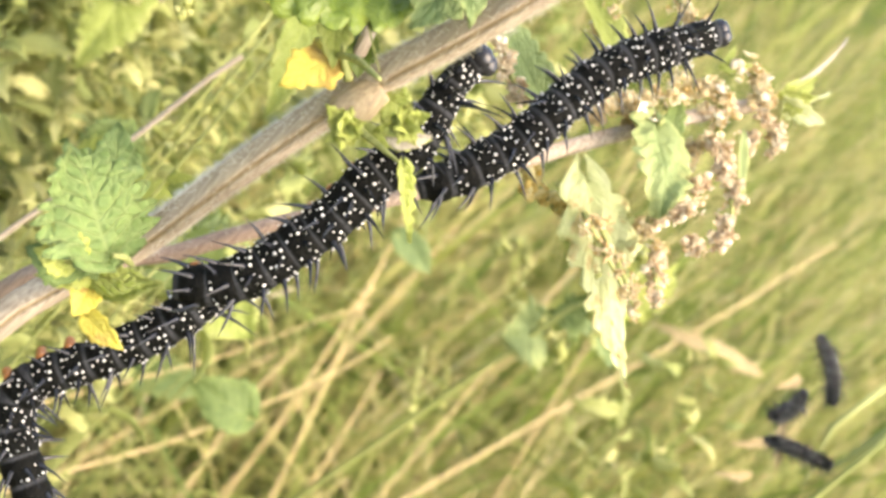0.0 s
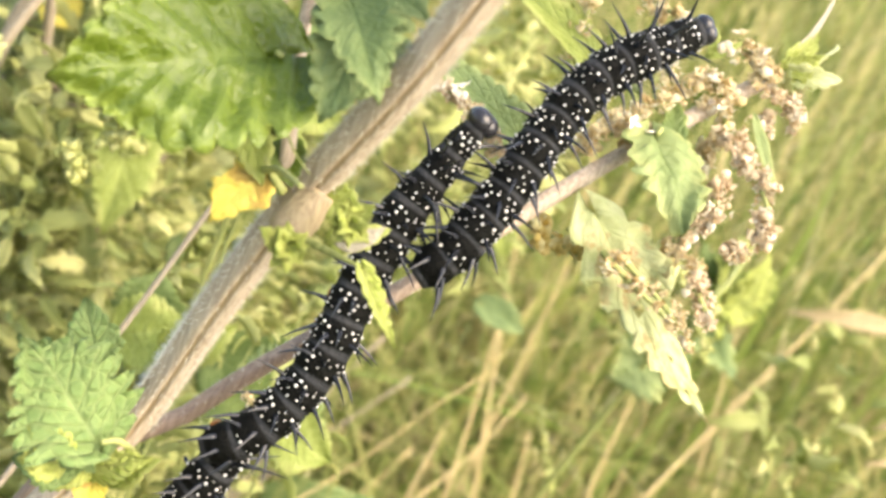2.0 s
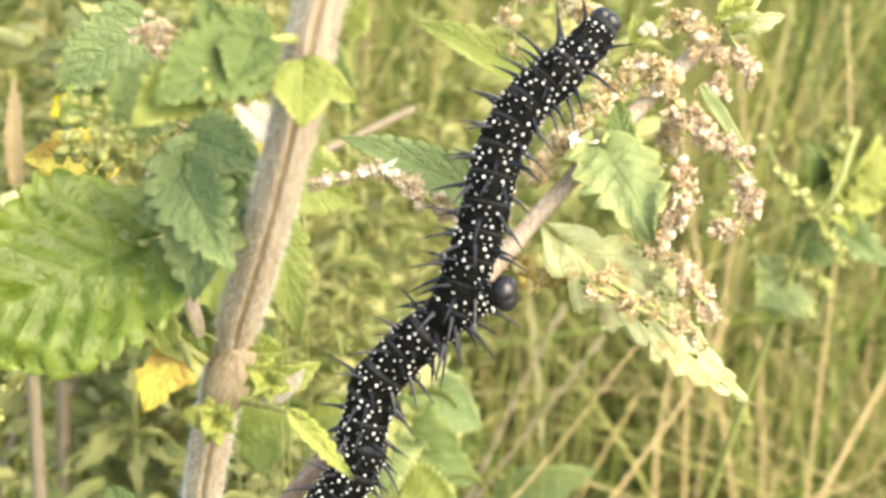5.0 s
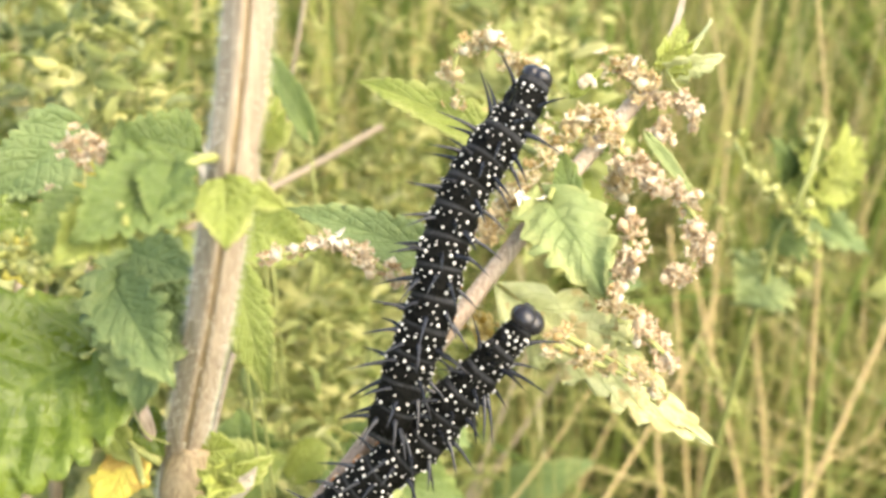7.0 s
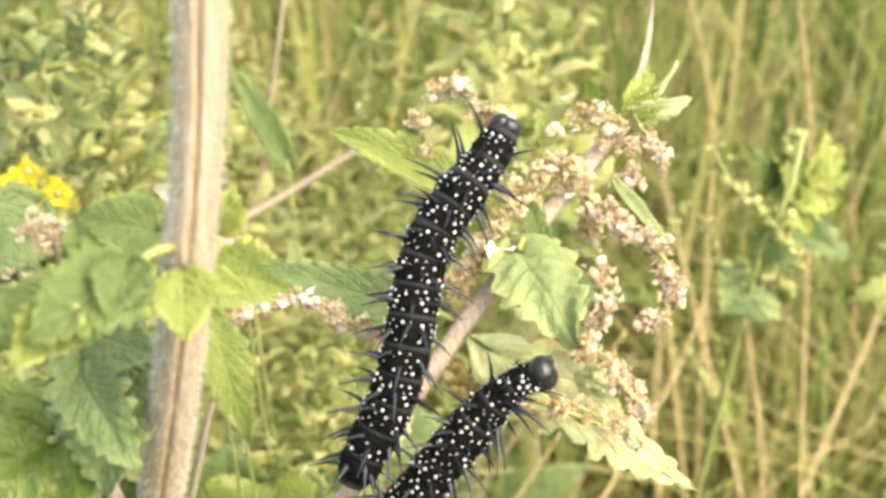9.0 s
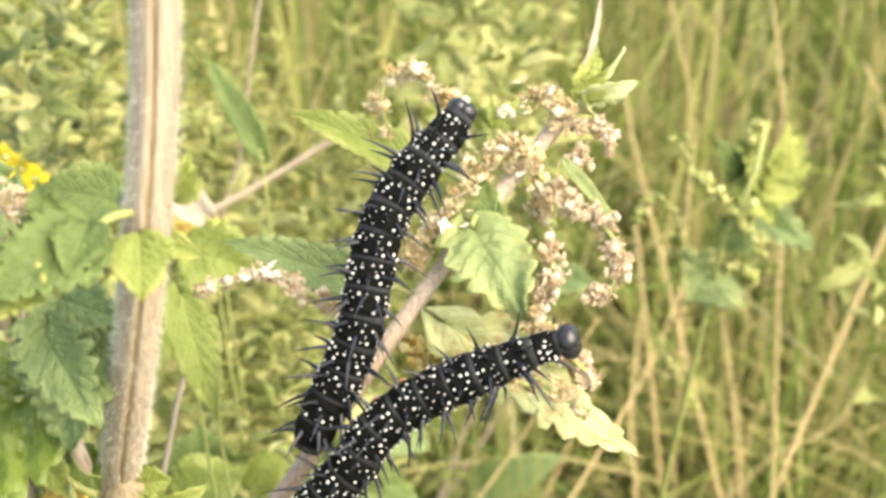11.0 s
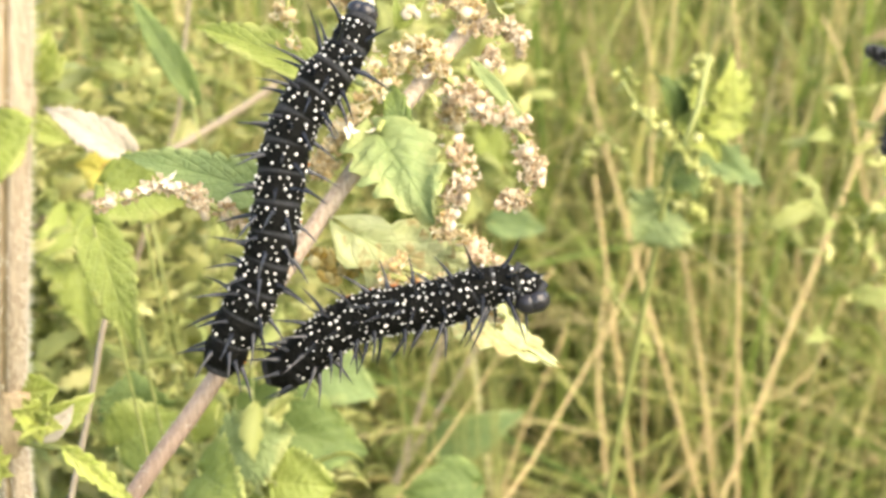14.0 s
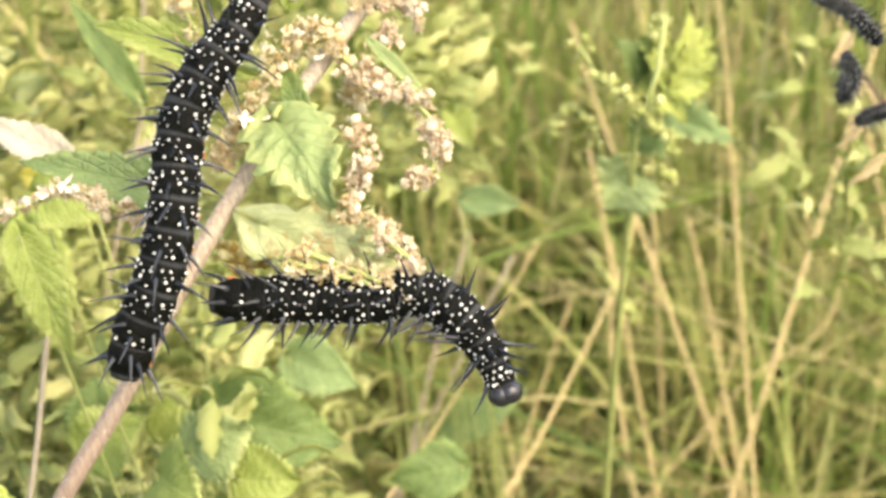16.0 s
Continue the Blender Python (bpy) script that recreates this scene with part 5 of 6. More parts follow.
# ---- clumps of herbs ----
def foliage(name, places, ways, faces, sizes, material, parent, seed=0):
    """Many small toothed leaves, joined: each stands at its place and points its way."""
    bm = leaf_bm((0, 0, 0), (1, 0, 0), (0, 0, 1), 0.40, teeth=4, fold=0.35, curl=0.35, pucker=0.15, seed=seed, tooth=0.55, thick=0.02, nv=2)
    bm.verts.index_update()
    v = np.array([p.co[:] for p in bm.verts])
    f = [[p.index for p in q.verts] for q in bm.faces]
    bm.free()
    ax = np.asarray(ways, float)
    ax /= np.linalg.norm(ax, axis=1)[:, None]
    az = np.asarray(faces, float)
    az -= ax * (ax * az).sum(1)[:, None]
    az /= np.linalg.norm(az, axis=1)[:, None]
    frame3 = np.stack([ax, np.cross(az, ax), az], -1) * np.asarray(sizes)[:, None, None]
    all_v = np.einsum("nij,kj->nki", frame3, v) + np.asarray(places)[:, None] - np.array(parent.location)
    all_f = (np.array(f)[None] + (np.arange(len(ax)) * len(v))[:, None, None]).reshape(-1, 4)
    data = bpy.data.meshes.new(name)
    data.from_pydata(all_v.reshape(-1, 3).tolist(), [], all_f.tolist())
    data.polygons.foreach_set("use_smooth", [True] * len(data.polygons))
    data.materials.append(material)
    ob = new(name, data)
    ob.parent = parent
    ob["kind"] = "stuff"
    return ob


HERB_LIME = island_material("herb_leaves_lime", [(0.0, (0.30, 0.36, 0.12)), (0.5, (0.45, 0.49, 0.19)), (1.0, (0.62, 0.62, 0.30))], 0.6, 0.5)
HERB_GREEN = island_material("herb_leaves_green", [(0.0, (0.21, 0.28, 0.12)), (0.5, (0.33, 0.40, 0.19)), (1.0, (0.50, 0.54, 0.29))], 0.6, 0.5)


def herb(label, height, leaves, material, seed, wide=0.05, stems=5, span=12):
    """A bushy weed: a few stems, each with many small leaves towards the top."""
    rnd = random.Random(seed)
    ob = thing("herb", (0, 0, 0), label, "plant", "herbs in the meadow")
    for s in range(stems):
        lean = Vector((rnd.uniform(-1, 1) * wide, rnd.uniform(-1, 1) * wide, height * rnd.uniform(0.88, 1.0)))
        line = [lean, lean * 0.6 + Vector((0.01, 0, 0)), (0.004 * s, 0, -0.02)]
        bm = bmesh.new()
        tube(bm, line, [0.0001, 0.0004, 0.0008], 7, 16)
        part("stem", bm, STEM_GREEN, ob)
        pts = curve_points(line, 60)
        places, ways, faces, sizes = [], [], [], []
        for k in range(leaves):
            q = k / leaves
            a = rnd.uniform(0, 6.28)
            way = (math.cos(a), math.sin(a), rnd.uniform(-0.6, 0.8))
            out = rnd.uniform(0.0, 0.014) * (0.3 + q)
            places.append(pts[int(span * q ** 1.1)] + Vector(way) * (out if k > 3 else 0))
            ways.append(way)
            faces.append((rnd.uniform(-0.9, 0.9), -0.5 + rnd.uniform(-0.7, 0.5), rnd.uniform(0.2, 1.0)))
            sizes.append(rnd.choice((0.004, 0.006, 0.008, 0.011)) * rnd.uniform(0.8, 1.2) * (0.7 + 0.6 * q))
        foliage("foliage", places, ways, faces, sizes, material, ob, seed + s)
    return ob


HERBS = [herb("bushy yellow-green herb with small leaves", 0.48, 86, HERB_LIME, 301, 0.026), herb("leafy green herb in the meadow", 0.48, 74, HERB_GREEN, 302, 0.03), herb("pale green herb with jagged leaves", 0.48, 80, HERB_LIME, 303, 0.03)]
SPRIG = herb("slender pale green shoot with leaves at its tip", 0.48, 22, HERB_LIME, 304, 0.012, 3, 5)
rnd = random.Random(77)
HERB_TIPS = (
    (-0.0751, 0.2512, 0.5151), (-0.0671, 0.2820, 0.5085), (-0.0983, 0.3154, 0.5062), (-0.0766, 0.2830, 0.4901), (-0.0628, 0.3157, 0.4867), (-0.0658, 0.3624, 0.4877),
    (-0.0465, 0.3949, 0.4639), (-0.0330, 0.4253, 0.4366), (0.0150, 0.3128, 0.5018), (-0.0370, 0.3202, 0.4546),
    (-0.0379, 0.2551, 0.4619), (-0.0331, 0.2283, 0.4554), (-0.0700, 0.2929, 0.4672), (-0.0847, 0.2610, 0.4720),
    (0.0441, 0.4818, 0.4544),
    (-0.0687, 0.3625, 0.4303), (-0.0636, 0.3154, 0.4268), (-0.0497, 0.2183, 0.4589), (-0.0455, 0.2723, 0.4323), (0.0099, 0.2774, 0.5115), (0.0220, 0.3057, 0.5010), (-0.0983, 0.2615, 0.4080), (-0.0193, 0.1739, 0.4814), (0.1138, 0.2897, 0.4640))
SHOOTS = (8, 19, 20, 22, 23)
for k, tip in enumerate(HERB_TIPS):
    kind = SPRIG if k in SHOOTS else HERBS[(0, 1, 2, 0, 2, 0, 2)[k % 7]]
    m = pose(tip[0], tip[1], tip[2] - 0.46, 0, 0, rnd.uniform(0, 360))
    if k < 3:
        HERBS[k].matrix_basis = m
    elif k == SHOOTS[0]:
        SPRIG.matrix_basis = m
    else:
        copy_thing(kind, m)

# ---- caterpillars farther off, on a dead stalk ----
gnawed = tube_thing("dry_stalk", [(0.1084, 0.2150, 0.5171), (0.1055, 0.2117, 0.5083), (0.1060, 0.2089, 0.5000), (0.1085, 0.2050, 0.4928), (0.1100, 0.2025, 0.4850), down((0.1100, 0.2033, 0.4748), 0.02, 0.03)], [0.0006, 0.0009, 0.0012, 0.0016], STEM_GREEN, "weed stem gnawed bare by caterpillars", "stalk")
for k, (a, b) in enumerate((((0.1029, 0.2165, 0.4923), (0.0947, 0.2120, 0.4886)), ((0.1035, 0.2124, 0.4856), (0.0961, 0.2086, 0.4831)), ((0.1018, 0.2197, 0.4974), (0.1067, 0.2124, 0.4895)), ((0.1004, 0.2240, 0.5042), (0.0957, 0.2194, 0.5005)))):
    leaf(gnawed, a, b, (-0.3, -0.8, 0.3), 0.0024, LEAF_TAN, "withered gnawed leaf scrap", teeth=5, fold=0.7, pucker=0.3, bite=0.5, tooth=0.5, seed=400 + k)
for line, back in (([(0.0908, 0.2148, 0.5163), (0.0962, 0.2118, 0.5140), (0.0998, 0.2076, 0.5098)], (-0.5, -1, 0.3)), ([(0.0950, 0.2094, 0.5074), (0.0964, 0.2098, 0.5030), (0.0950, 0.2105, 0.4990)], (-0.6, -1, 0)), ([(0.0974, 0.2090, 0.4952), (0.0990, 0.2050, 0.4985), (0.1060, 0.2010, 0.5026)], (-0.2, -1, -0.3))):
    root, pieces = caterpillar(line[1], "distant black spiny caterpillar on a gnawed weed stem")
    root.scale = (0.57, 0.57, 0.57)
    pts = curve_points(line, 120)
    for k, piece in enumerate(pieces):
        m = body_pose(pts, k, back)
        m.translation = (m.translation - root.location) / 0.57
        piece.matrix_basis = m


# ---- what moves ----
def body_rows(pieces, root, crawl, size=1.0):
    """Lays the head and rings along each moment's line, head first, and keys them."""
    rows = [[] for _ in pieces]
    for t, back, points in crawl:
        line = curve_points(points, 120)
        for k in range(len(pieces)):
            rows[k].append((t, Matrix.Translation(-root.location) @ body_pose(line, k, back)))
    for ob, r in zip(pieces, rows):
        walk(ob, r if r[-1][0] >= 16.0 else [*r, (16.0, r[-1][1])])


def motions():
    crawl = []
    crawl.append((0.0, (-0.45, -1, 0.1), [(0.0093, 0.1325, 0.5609), (0.0062, 0.1302, 0.5575), (0.0032, 0.1274, 0.5542), (0.0006, 0.1247, 0.5508), (-0.0011, 0.1221, 0.5471), (-0.0022, 0.1194, 0.5434), (-0.0031, 0.1172, 0.5395), (-0.0048, 0.1153, 0.5359), (-0.0067, 0.1135, 0.5323), (-0.0093, 0.1122, 0.5290)]))
    crawl.append((1.0, (-0.45, -1, 0.1), [(0.0103, 0.1325, 0.5616), (0.0069, 0.1304, 0.5583), (0.0035, 0.1277, 0.5550), (0.0007, 0.1250, 0.5516), (-0.0013, 0.1224, 0.5479), (-0.0026, 0.1198, 0.5440), (-0.0039, 0.1176, 0.5401), (-0.0051, 0.1155, 0.5362), (-0.0064, 0.1135, 0.5324), (-0.0094, 0.1124, 0.5294)]))
    crawl.append((2.5, (-0.45, -1, 0.1), [(0.0109, 0.1317, 0.5601), (0.0072, 0.1296, 0.5574), (0.0036, 0.1271, 0.5546), (0.0007, 0.1246, 0.5516), (-0.0010, 0.1220, 0.5479), (-0.0022, 0.1194, 0.5441), (-0.0030, 0.1171, 0.5402), (-0.0045, 0.1152, 0.5364), (-0.0065, 0.1135, 0.5327), (-0.0088, 0.1119, 0.5292)]))
    crawl.append((4.2, (-0.45, -1, 0.1), [(0.0103, 0.1320, 0.5606), (0.0075, 0.1296, 0.5581), (0.0046, 0.1274, 0.5558), (0.0017, 0.1252, 0.5535), (-0.0002, 0.1230, 0.5506), (-0.0009, 0.1207, 0.5473), (-0.0014, 0.1187, 0.5438), (-0.0022, 0.1170, 0.5403), (-0.0035, 0.1154, 0.5368), (-0.0057, 0.1141, 0.5337)]))
    crawl.append((7.5, (-0.45, -1, 0.1), [(0.0092, 0.1322, 0.5611), (0.0071, 0.1295, 0.5579), (0.0045, 0.1269, 0.5550), (0.0020, 0.1244, 0.5520), (0.0003, 0.1219, 0.5486), (-0.0008, 0.1194, 0.5450), (-0.0018, 0.1172, 0.5412), (-0.0035, 0.1155, 0.5374), (-0.0051, 0.1137, 0.5335), (-0.0071, 0.1119, 0.5297)]))
    crawl.append((8.5, (-0.45, -1, 0.1), [(0.0098, 0.1320, 0.5607), (0.0076, 0.1293, 0.5576), (0.0045, 0.1269, 0.5551), (0.0019, 0.1245, 0.5523), (0.0003, 0.1221, 0.5489), (-0.0004, 0.1196, 0.5453), (-0.0015, 0.1175, 0.5416), (-0.0031, 0.1157, 0.5378), (-0.0055, 0.1141, 0.5343), (-0.0073, 0.1124, 0.5305)]))
    crawl.append((9.2, (-0.45, -1, 0.1), [(0.0095, 0.1324, 0.5615), (0.0072, 0.1298, 0.5585), (0.0044, 0.1273, 0.5558), (0.0018, 0.1249, 0.5530), (0.0002, 0.1226, 0.5497), (-0.0007, 0.1200, 0.5461), (-0.0016, 0.1179, 0.5423), (-0.0032, 0.1161, 0.5385), (-0.0052, 0.1144, 0.5348), (-0.0073, 0.1128, 0.5312)]))
    crawl.append((12.5, (-0.45, -1, 0.1), [(0.0105, 0.1320, 0.5606), (0.0078, 0.1294, 0.5579), (0.0048, 0.1270, 0.5552), (0.0023, 0.1246, 0.5524), (0.0007, 0.1221, 0.5490), (-0.0003, 0.1196, 0.5454), (-0.0016, 0.1175, 0.5417), (-0.0036, 0.1158, 0.5380), (-0.0059, 0.1142, 0.5344), (-0.0075, 0.1124, 0.5305)]))
    crawl.append((13.0, (-0.45, -1, 0.1), [(0.0096, 0.1322, 0.5610), (0.0080, 0.1293, 0.5577), (0.0052, 0.1268, 0.5550), (0.0025, 0.1245, 0.5522), (0.0010, 0.1220, 0.5488), (0.0002, 0.1195, 0.5452), (-0.0010, 0.1174, 0.5414), (-0.0030, 0.1156, 0.5377), (-0.0052, 0.1140, 0.5341), (-0.0073, 0.1123, 0.5304)]))
    crawl.append((15.5, (-0.45, -1, 0.1), [(0.0106, 0.1320, 0.5606), (0.0081, 0.1293, 0.5577), (0.0052, 0.1269, 0.5551), (0.0025, 0.1245, 0.5524), (0.0009, 0.1221, 0.5490), (0.0002, 0.1195, 0.5453), (-0.0007, 0.1174, 0.5415), (-0.0025, 0.1156, 0.5377), (-0.0048, 0.1140, 0.5340), (-0.0068, 0.1122, 0.5303)]))
    crawl.append((16.0, (-0.45, -1, 0.1), [(0.0110, 0.1321, 0.5609), (0.0084, 0.1294, 0.5580), (0.0053, 0.1271, 0.5554), (0.0028, 0.1246, 0.5525), (0.0013, 0.1221, 0.5490), (0.0004, 0.1195, 0.5453), (-0.0009, 0.1174, 0.5415), (-0.0028, 0.1156, 0.5377), (-0.0052, 0.1140, 0.5340), (-0.0070, 0.1121, 0.5301)]))
    body_rows(climber_pieces, climber, crawl)
    crawl = []
    crawl.append((0.0, (0.40, -0.88, 0.15), [(-0.0140, 0.1081, 0.5475), (-0.0150, 0.1065, 0.5437), (-0.0147, 0.1045, 0.5397), (-0.0146, 0.1025, 0.5355), (-0.0156, 0.1006, 0.5311), (-0.0161, 0.0987, 0.5268), (-0.0174, 0.0970, 0.5224), (-0.0191, 0.0952, 0.5177), (-0.0218, 0.0942, 0.5142), (-0.0246, 0.0939, 0.5122)]))
    crawl.append((0.5, (0.40, -0.88, 0.15), [(-0.0142, 0.1069, 0.5479), (-0.0153, 0.1054, 0.5439), (-0.0157, 0.1039, 0.5404), (-0.0153, 0.1022, 0.5369), (-0.0159, 0.1005, 0.5330), (-0.0161, 0.0986, 0.5288), (-0.0165, 0.0966, 0.5241), (-0.0181, 0.0951, 0.5198), (-0.0205, 0.0939, 0.5157), (-0.0228, 0.0935, 0.5137)]))
    crawl.append((1.0, (0.40, -0.88, 0.15), [(-0.0112, 0.1097, 0.5471), (-0.0134, 0.1094, 0.5453), (-0.0144, 0.1079, 0.5413), (-0.0144, 0.1061, 0.5373), (-0.0148, 0.1044, 0.5331), (-0.0149, 0.1025, 0.5288), (-0.0150, 0.1006, 0.5245), (-0.0166, 0.0990, 0.5198), (-0.0189, 0.0976, 0.5153), (-0.0215, 0.0966, 0.5117)]))
    crawl.append((1.5, (0.40, -0.88, 0.15), [(-0.0084, 0.1143, 0.5449), (-0.0116, 0.1137, 0.5419), (-0.0129, 0.1123, 0.5380), (-0.0130, 0.1102, 0.5332), (-0.0137, 0.1084, 0.5288), (-0.0139, 0.1066, 0.5246), (-0.0145, 0.1047, 0.5202), (-0.0164, 0.1031, 0.5156), (-0.0191, 0.1018, 0.5112), (-0.0216, 0.1013, 0.5089)]))
    crawl.append((2.0, (0.40, -0.88, 0.15), [(-0.0079, 0.1203, 0.5458), (-0.0094, 0.1190, 0.5424), (-0.0107, 0.1174, 0.5385), (-0.0121, 0.1156, 0.5342), (-0.0128, 0.1137, 0.5298), (-0.0134, 0.1114, 0.5245), (-0.0137, 0.1093, 0.5199), (-0.0150, 0.1072, 0.5148), (-0.0177, 0.1054, 0.5100), (-0.0219, 0.1043, 0.5062)]))
    crawl.append((2.5, (0.40, -0.88, 0.15), [(-0.0099, 0.1194, 0.5425), (-0.0129, 0.1189, 0.5407), (-0.0137, 0.1173, 0.5372), (-0.0134, 0.1151, 0.5325), (-0.0127, 0.1129, 0.5279), (-0.0133, 0.1111, 0.5239), (-0.0143, 0.1090, 0.5193), (-0.0166, 0.1069, 0.5142), (-0.0187, 0.1053, 0.5102), (-0.0216, 0.1043, 0.5073)]))
    crawl.append((3.0, (0.40, -0.88, 0.15), [(-0.0037, 0.1098, 0.5387), (-0.0065, 0.1112, 0.5397), (-0.0098, 0.1119, 0.5394), (-0.0129, 0.1115, 0.5368), (-0.0136, 0.1103, 0.5331), (-0.0129, 0.1091, 0.5294), (-0.0137, 0.1070, 0.5237), (-0.0147, 0.1054, 0.5190), (-0.0165, 0.1040, 0.5146), (-0.0189, 0.1028, 0.5105)]))
    crawl.append((3.5, (0.32, -0.92, 0.05), [(-0.0019, 0.1102, 0.5332), (-0.0034, 0.1118, 0.5349), (-0.0068, 0.1127, 0.5353), (-0.0102, 0.1127, 0.5340), (-0.0120, 0.1115, 0.5301), (-0.0118, 0.1100, 0.5258), (-0.0130, 0.1078, 0.5203), (-0.0144, 0.1062, 0.5157), (-0.0169, 0.1049, 0.5118), (-0.0199, 0.1038, 0.5081)]))
    crawl.append((4.0, (0.32, -0.92, 0.05), [(0.0017, 0.1126, 0.5353), (-0.0018, 0.1130, 0.5348), (-0.0055, 0.1130, 0.5336), (-0.0097, 0.1127, 0.5316), (-0.0118, 0.1116, 0.5284), (-0.0119, 0.1103, 0.5246), (-0.0130, 0.1087, 0.5201), (-0.0150, 0.1075, 0.5166), (-0.0174, 0.1063, 0.5129), (-0.0204, 0.1050, 0.5092)]))
    crawl.append((4.2, (0.32, -0.92, 0.05), [(0.0017, 0.1133, 0.5363), (-0.0012, 0.1137, 0.5358), (-0.0049, 0.1136, 0.5344), (-0.0091, 0.1131, 0.5322), (-0.0118, 0.1120, 0.5289), (-0.0122, 0.1106, 0.5251), (-0.0128, 0.1089, 0.5207), (-0.0146, 0.1077, 0.5172), (-0.0171, 0.1065, 0.5136), (-0.0201, 0.1054, 0.5104)]))
    crawl.append((6.3, (0.1, -1, -0.18), [(0.0058, 0.1169, 0.5395), (0.0034, 0.1166, 0.5377), (0.0007, 0.1158, 0.5352), (-0.0026, 0.1148, 0.5321), (-0.0050, 0.1133, 0.5283), (-0.0078, 0.1121, 0.5249), (-0.0108, 0.1109, 0.5215), (-0.0130, 0.1096, 0.5182), (-0.0158, 0.1081, 0.5142), (-0.0187, 0.1068, 0.5108)]))
    crawl.append((7.0, (0, -1, -0.20), [(0.0085, 0.1184, 0.5414), (0.0063, 0.1176, 0.5386), (0.0033, 0.1164, 0.5354), (0.0005, 0.1154, 0.5323), (-0.0025, 0.1140, 0.5288), (-0.0062, 0.1131, 0.5259), (-0.0096, 0.1122, 0.5231), (-0.0131, 0.1109, 0.5197), (-0.0160, 0.1097, 0.5163), (-0.0189, 0.1084, 0.5129)]))
    crawl.append((7.5, (0, -1, -0.25), [(0.0092, 0.1187, 0.5417), (0.0068, 0.1179, 0.5391), (0.0048, 0.1170, 0.5363), (0.0026, 0.1158, 0.5330), (-0.0007, 0.1147, 0.5297), (-0.0047, 0.1137, 0.5269), (-0.0081, 0.1128, 0.5240), (-0.0110, 0.1116, 0.5206), (-0.0145, 0.1104, 0.5172), (-0.0175, 0.1094, 0.5143)]))
    crawl.append((8.0, (0, -1, -0.26), [(0.0091, 0.1196, 0.5433), (0.0065, 0.1188, 0.5406), (0.0037, 0.1174, 0.5369), (0.0015, 0.1162, 0.5336), (-0.0016, 0.1150, 0.5303), (-0.0050, 0.1142, 0.5275), (-0.0082, 0.1130, 0.5241), (-0.0111, 0.1120, 0.5212), (-0.0141, 0.1108, 0.5178), (-0.0170, 0.1099, 0.5149)]))
    crawl.append((8.5, (0, -1, -0.26), [(0.0122, 0.1193, 0.5419), (0.0094, 0.1190, 0.5401), (0.0066, 0.1179, 0.5369), (0.0037, 0.1165, 0.5331), (0.0002, 0.1154, 0.5299), (-0.0027, 0.1145, 0.5271), (-0.0056, 0.1133, 0.5238), (-0.0086, 0.1124, 0.5209), (-0.0116, 0.1113, 0.5176), (-0.0146, 0.1101, 0.5142)]))
    crawl.append((9.0, (0, -1, -0.27), [(0.0131, 0.1190, 0.5402), (0.0104, 0.1191, 0.5392), (0.0076, 0.1187, 0.5371), (0.0047, 0.1177, 0.5341), (0.0018, 0.1166, 0.5309), (-0.0006, 0.1157, 0.5280), (-0.0035, 0.1148, 0.5252), (-0.0065, 0.1136, 0.5219), (-0.0095, 0.1124, 0.5185), (-0.0125, 0.1115, 0.5156)]))
    crawl.append((9.2, (0, -1, -0.27), [(0.0131, 0.1179, 0.5391), (0.0094, 0.1186, 0.5389), (0.0059, 0.1179, 0.5364), (0.0036, 0.1168, 0.5332), (0.0012, 0.1159, 0.5304), (-0.0017, 0.1150, 0.5276), (-0.0047, 0.1142, 0.5247), (-0.0077, 0.1130, 0.5214), (-0.0108, 0.1118, 0.5180), (-0.0138, 0.1106, 0.5146)]))
    crawl.append((11.3, (0, -1, -0.10), [(0.0213, 0.1139, 0.5436), (0.0180, 0.1140, 0.5426), (0.0135, 0.1137, 0.5409), (0.0089, 0.1134, 0.5392), (0.0043, 0.1128, 0.5370), (0.0009, 0.1120, 0.5345), (-0.0015, 0.1109, 0.5315), (-0.0045, 0.1099, 0.5287), (-0.0075, 0.1087, 0.5254), (-0.0105, 0.1074, 0.5221)]))
    crawl.append((12.0, (0, -1, -0.10), [(0.0225, 0.1124, 0.5406), (0.0188, 0.1137, 0.5416), (0.0150, 0.1135, 0.5402), (0.0113, 0.1130, 0.5383), (0.0075, 0.1126, 0.5366), (0.0040, 0.1120, 0.5343), (0.0006, 0.1111, 0.5319), (-0.0026, 0.1102, 0.5293), (-0.0058, 0.1092, 0.5266), (-0.0090, 0.1082, 0.5238)]))
    crawl.append((12.5, (0, -1, -0.12), [(0.0249, 0.1140, 0.5428), (0.0216, 0.1142, 0.5422), (0.0171, 0.1139, 0.5405), (0.0125, 0.1135, 0.5389), (0.0080, 0.1132, 0.5372), (0.0033, 0.1125, 0.5351), (-0.0002, 0.1117, 0.5326), (-0.0031, 0.1106, 0.5299), (-0.0056, 0.1093, 0.5267), (-0.0080, 0.1082, 0.5239)]))
    crawl.append((13.0, (0, -1, -0.05), [(0.0247, 0.1123, 0.5375), (0.0234, 0.1137, 0.5393), (0.0194, 0.1140, 0.5391), (0.0154, 0.1137, 0.5379), (0.0115, 0.1133, 0.5366), (0.0075, 0.1131, 0.5356), (0.0040, 0.1129, 0.5345), (0.0011, 0.1117, 0.5319), (-0.0019, 0.1106, 0.5294), (-0.0048, 0.1106, 0.5288)]))
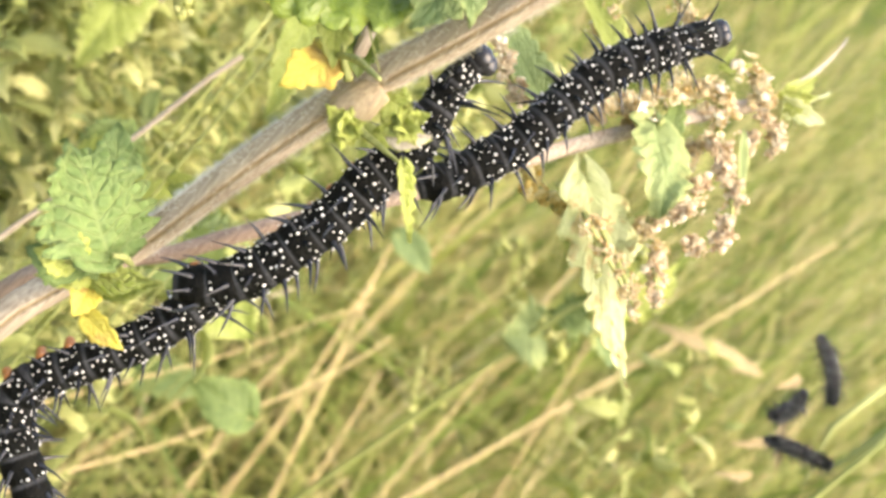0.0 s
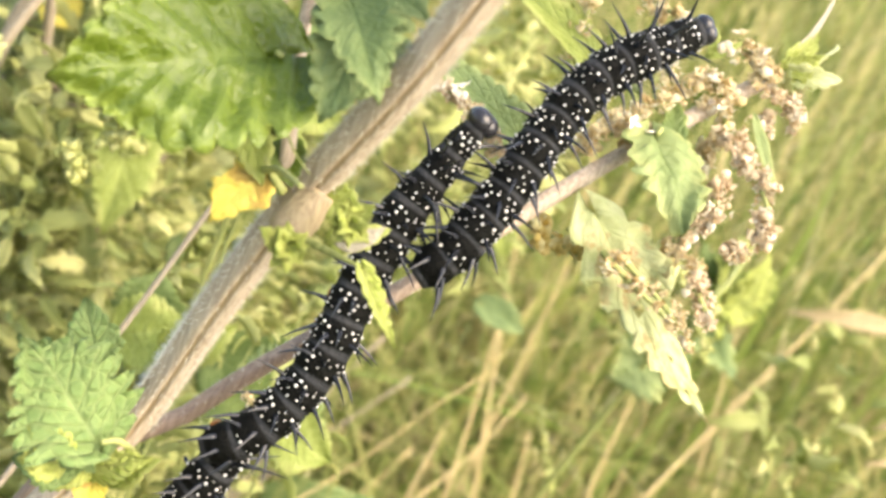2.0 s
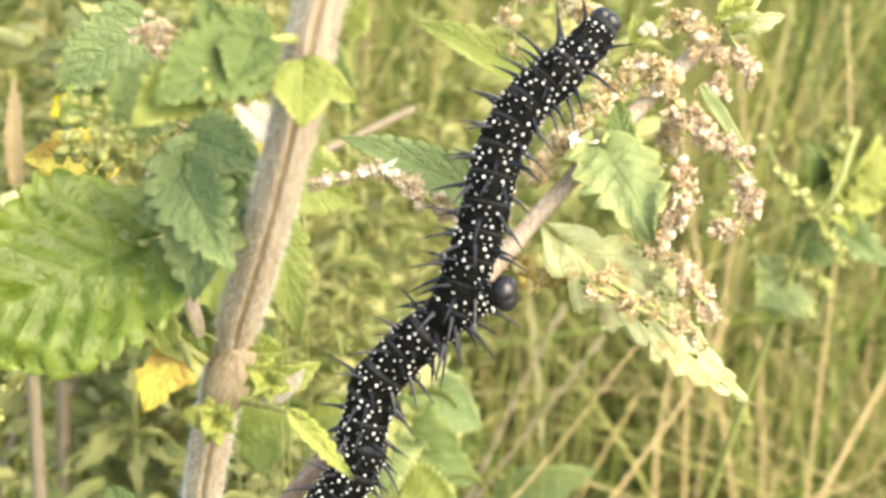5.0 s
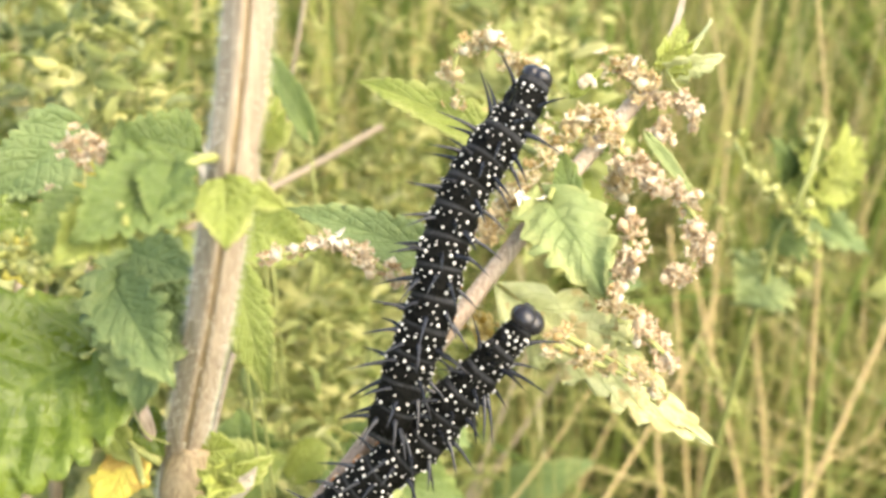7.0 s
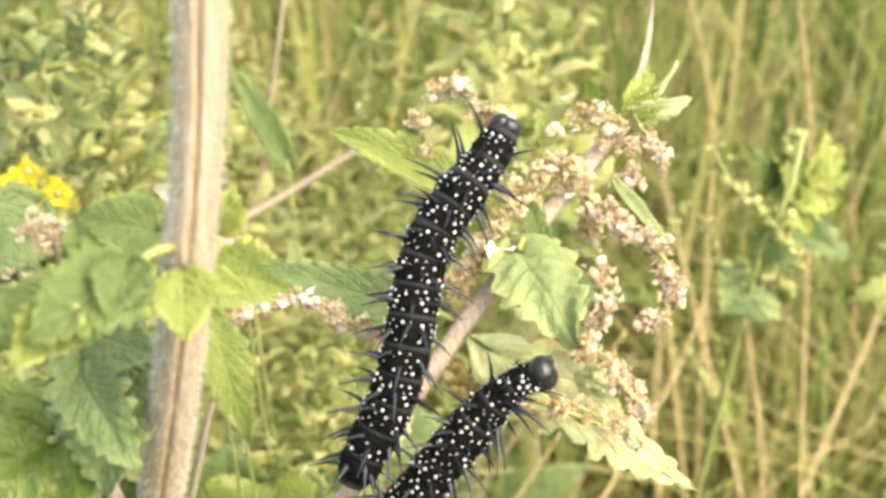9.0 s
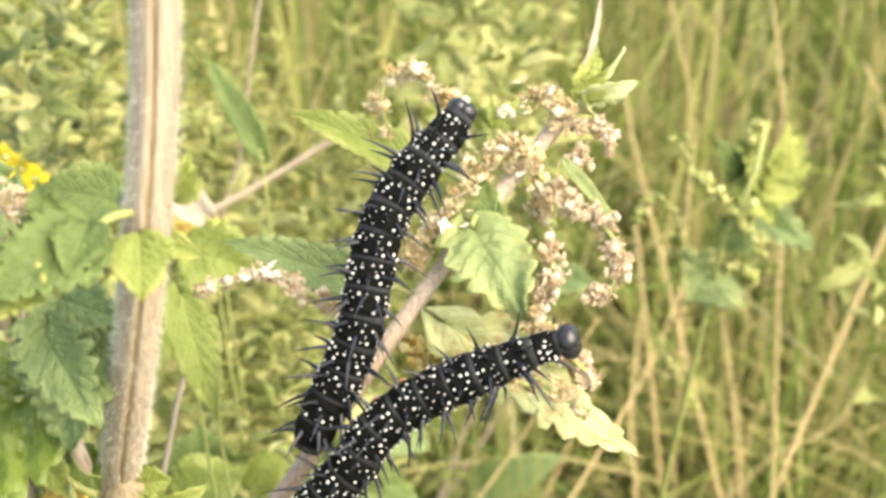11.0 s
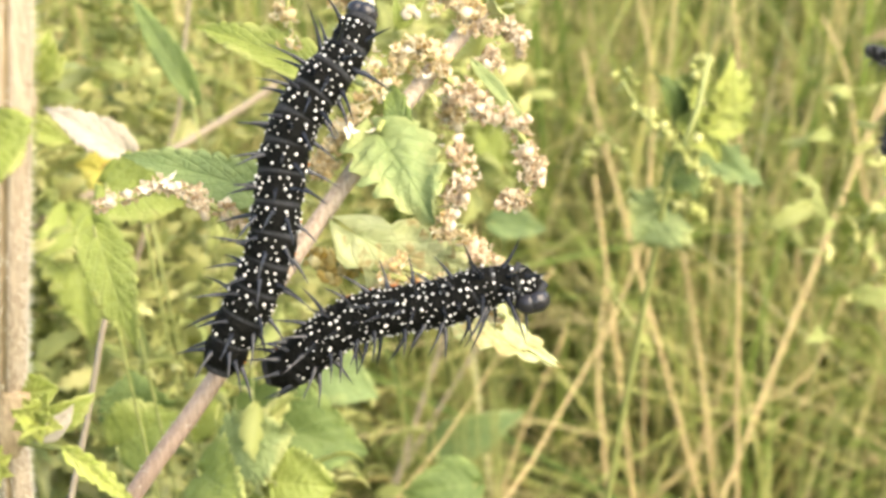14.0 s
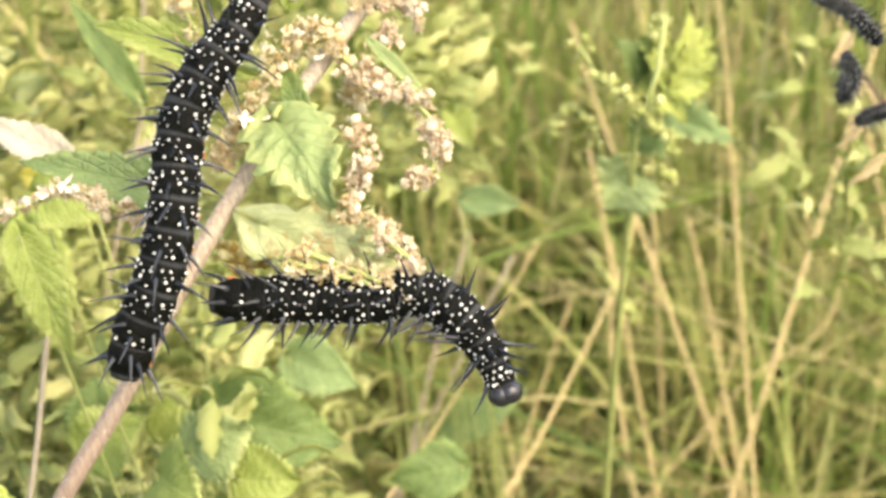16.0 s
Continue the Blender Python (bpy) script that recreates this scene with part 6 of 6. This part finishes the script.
    crawl.append((13.5, (0, -1, -0.05), [(0.0232, 0.1134, 0.5360), (0.0225, 0.1146, 0.5376), (0.0194, 0.1148, 0.5374), (0.0154, 0.1145, 0.5362), (0.0114, 0.1143, 0.5352), (0.0074, 0.1145, 0.5349), (0.0040, 0.1146, 0.5346), (0.0014, 0.1138, 0.5325), (-0.0007, 0.1129, 0.5304), (-0.0036, 0.1129, 0.5299)]))
    crawl.append((14.0, (0, -1, 0.0), [(0.0250, 0.1154, 0.5343), (0.0243, 0.1169, 0.5363), (0.0209, 0.1171, 0.5362), (0.0169, 0.1168, 0.5350), (0.0129, 0.1168, 0.5343), (0.0089, 0.1168, 0.5338), (0.0054, 0.1164, 0.5326), (0.0024, 0.1156, 0.5306), (0.0001, 0.1150, 0.5291), (-0.0022, 0.1152, 0.5290)]))
    crawl.append((14.5, (0, -1, 0.0), [(0.0271, 0.1152, 0.5338), (0.0258, 0.1167, 0.5358), (0.0227, 0.1169, 0.5356), (0.0189, 0.1165, 0.5345), (0.0155, 0.1161, 0.5333), (0.0120, 0.1163, 0.5331), (0.0087, 0.1169, 0.5336), (0.0058, 0.1173, 0.5339), (0.0030, 0.1178, 0.5341), (0.0013, 0.1180, 0.5341)]))
    crawl.append((15.0, (0, -1, 0.0), [(0.0293, 0.1174, 0.5342), (0.0269, 0.1180, 0.5347), (0.0234, 0.1180, 0.5344), (0.0200, 0.1177, 0.5335), (0.0165, 0.1178, 0.5332), (0.0125, 0.1180, 0.5331), (0.0085, 0.1182, 0.5330), (0.0051, 0.1186, 0.5331), (0.0028, 0.1190, 0.5334), (0.0006, 0.1196, 0.5340)]))
    crawl.append((15.5, (0, -1, 0.0), [(0.0333, 0.1145, 0.5286), (0.0314, 0.1161, 0.5309), (0.0282, 0.1175, 0.5329), (0.0243, 0.1181, 0.5334), (0.0208, 0.1180, 0.5329), (0.0168, 0.1181, 0.5327), (0.0122, 0.1183, 0.5327), (0.0082, 0.1186, 0.5327), (0.0042, 0.1188, 0.5327), (0.0014, 0.1195, 0.5336)]))
    crawl.append((16.0, (0, -1, 0.0), [(0.0300, 0.1126, 0.5215), (0.0293, 0.1143, 0.5240), (0.0275, 0.1166, 0.5276), (0.0250, 0.1184, 0.5302), (0.0218, 0.1194, 0.5315), (0.0178, 0.1194, 0.5313), (0.0138, 0.1198, 0.5316), (0.0098, 0.1202, 0.5320), (0.0053, 0.1206, 0.5324), (0.0013, 0.1210, 0.5328)]))
    body_rows(crawler_pieces, crawler, crawl)
    crawl = []
    crawl.append((0.0, (0.85, -0.6, 0.1), [(-0.0165, 0.1083, 0.5122), (-0.0176, 0.1073, 0.5091), (-0.0188, 0.1063, 0.5059), (-0.0200, 0.1050, 0.5022), (-0.0215, 0.1038, 0.4984), (-0.0236, 0.1026, 0.4943), (-0.0260, 0.1016, 0.4905), (-0.0278, 0.1005, 0.4870), (-0.0271, 0.0989, 0.4837), (-0.0244, 0.0973, 0.4816), (-0.0212, 0.0957, 0.4800), (-0.0176, 0.0940, 0.4784)]))
    crawl.append((16.0, (0.85, -0.6, 0.1), [(-0.0165, 0.1083, 0.5122), (-0.0176, 0.1073, 0.5091), (-0.0188, 0.1063, 0.5059), (-0.0200, 0.1050, 0.5022), (-0.0215, 0.1038, 0.4984), (-0.0236, 0.1026, 0.4943), (-0.0260, 0.1016, 0.4905), (-0.0278, 0.1005, 0.4870), (-0.0271, 0.0989, 0.4837), (-0.0244, 0.0973, 0.4816), (-0.0212, 0.0957, 0.4800), (-0.0176, 0.0940, 0.4784)]))
    body_rows(third_pieces, third, crawl)


motions()
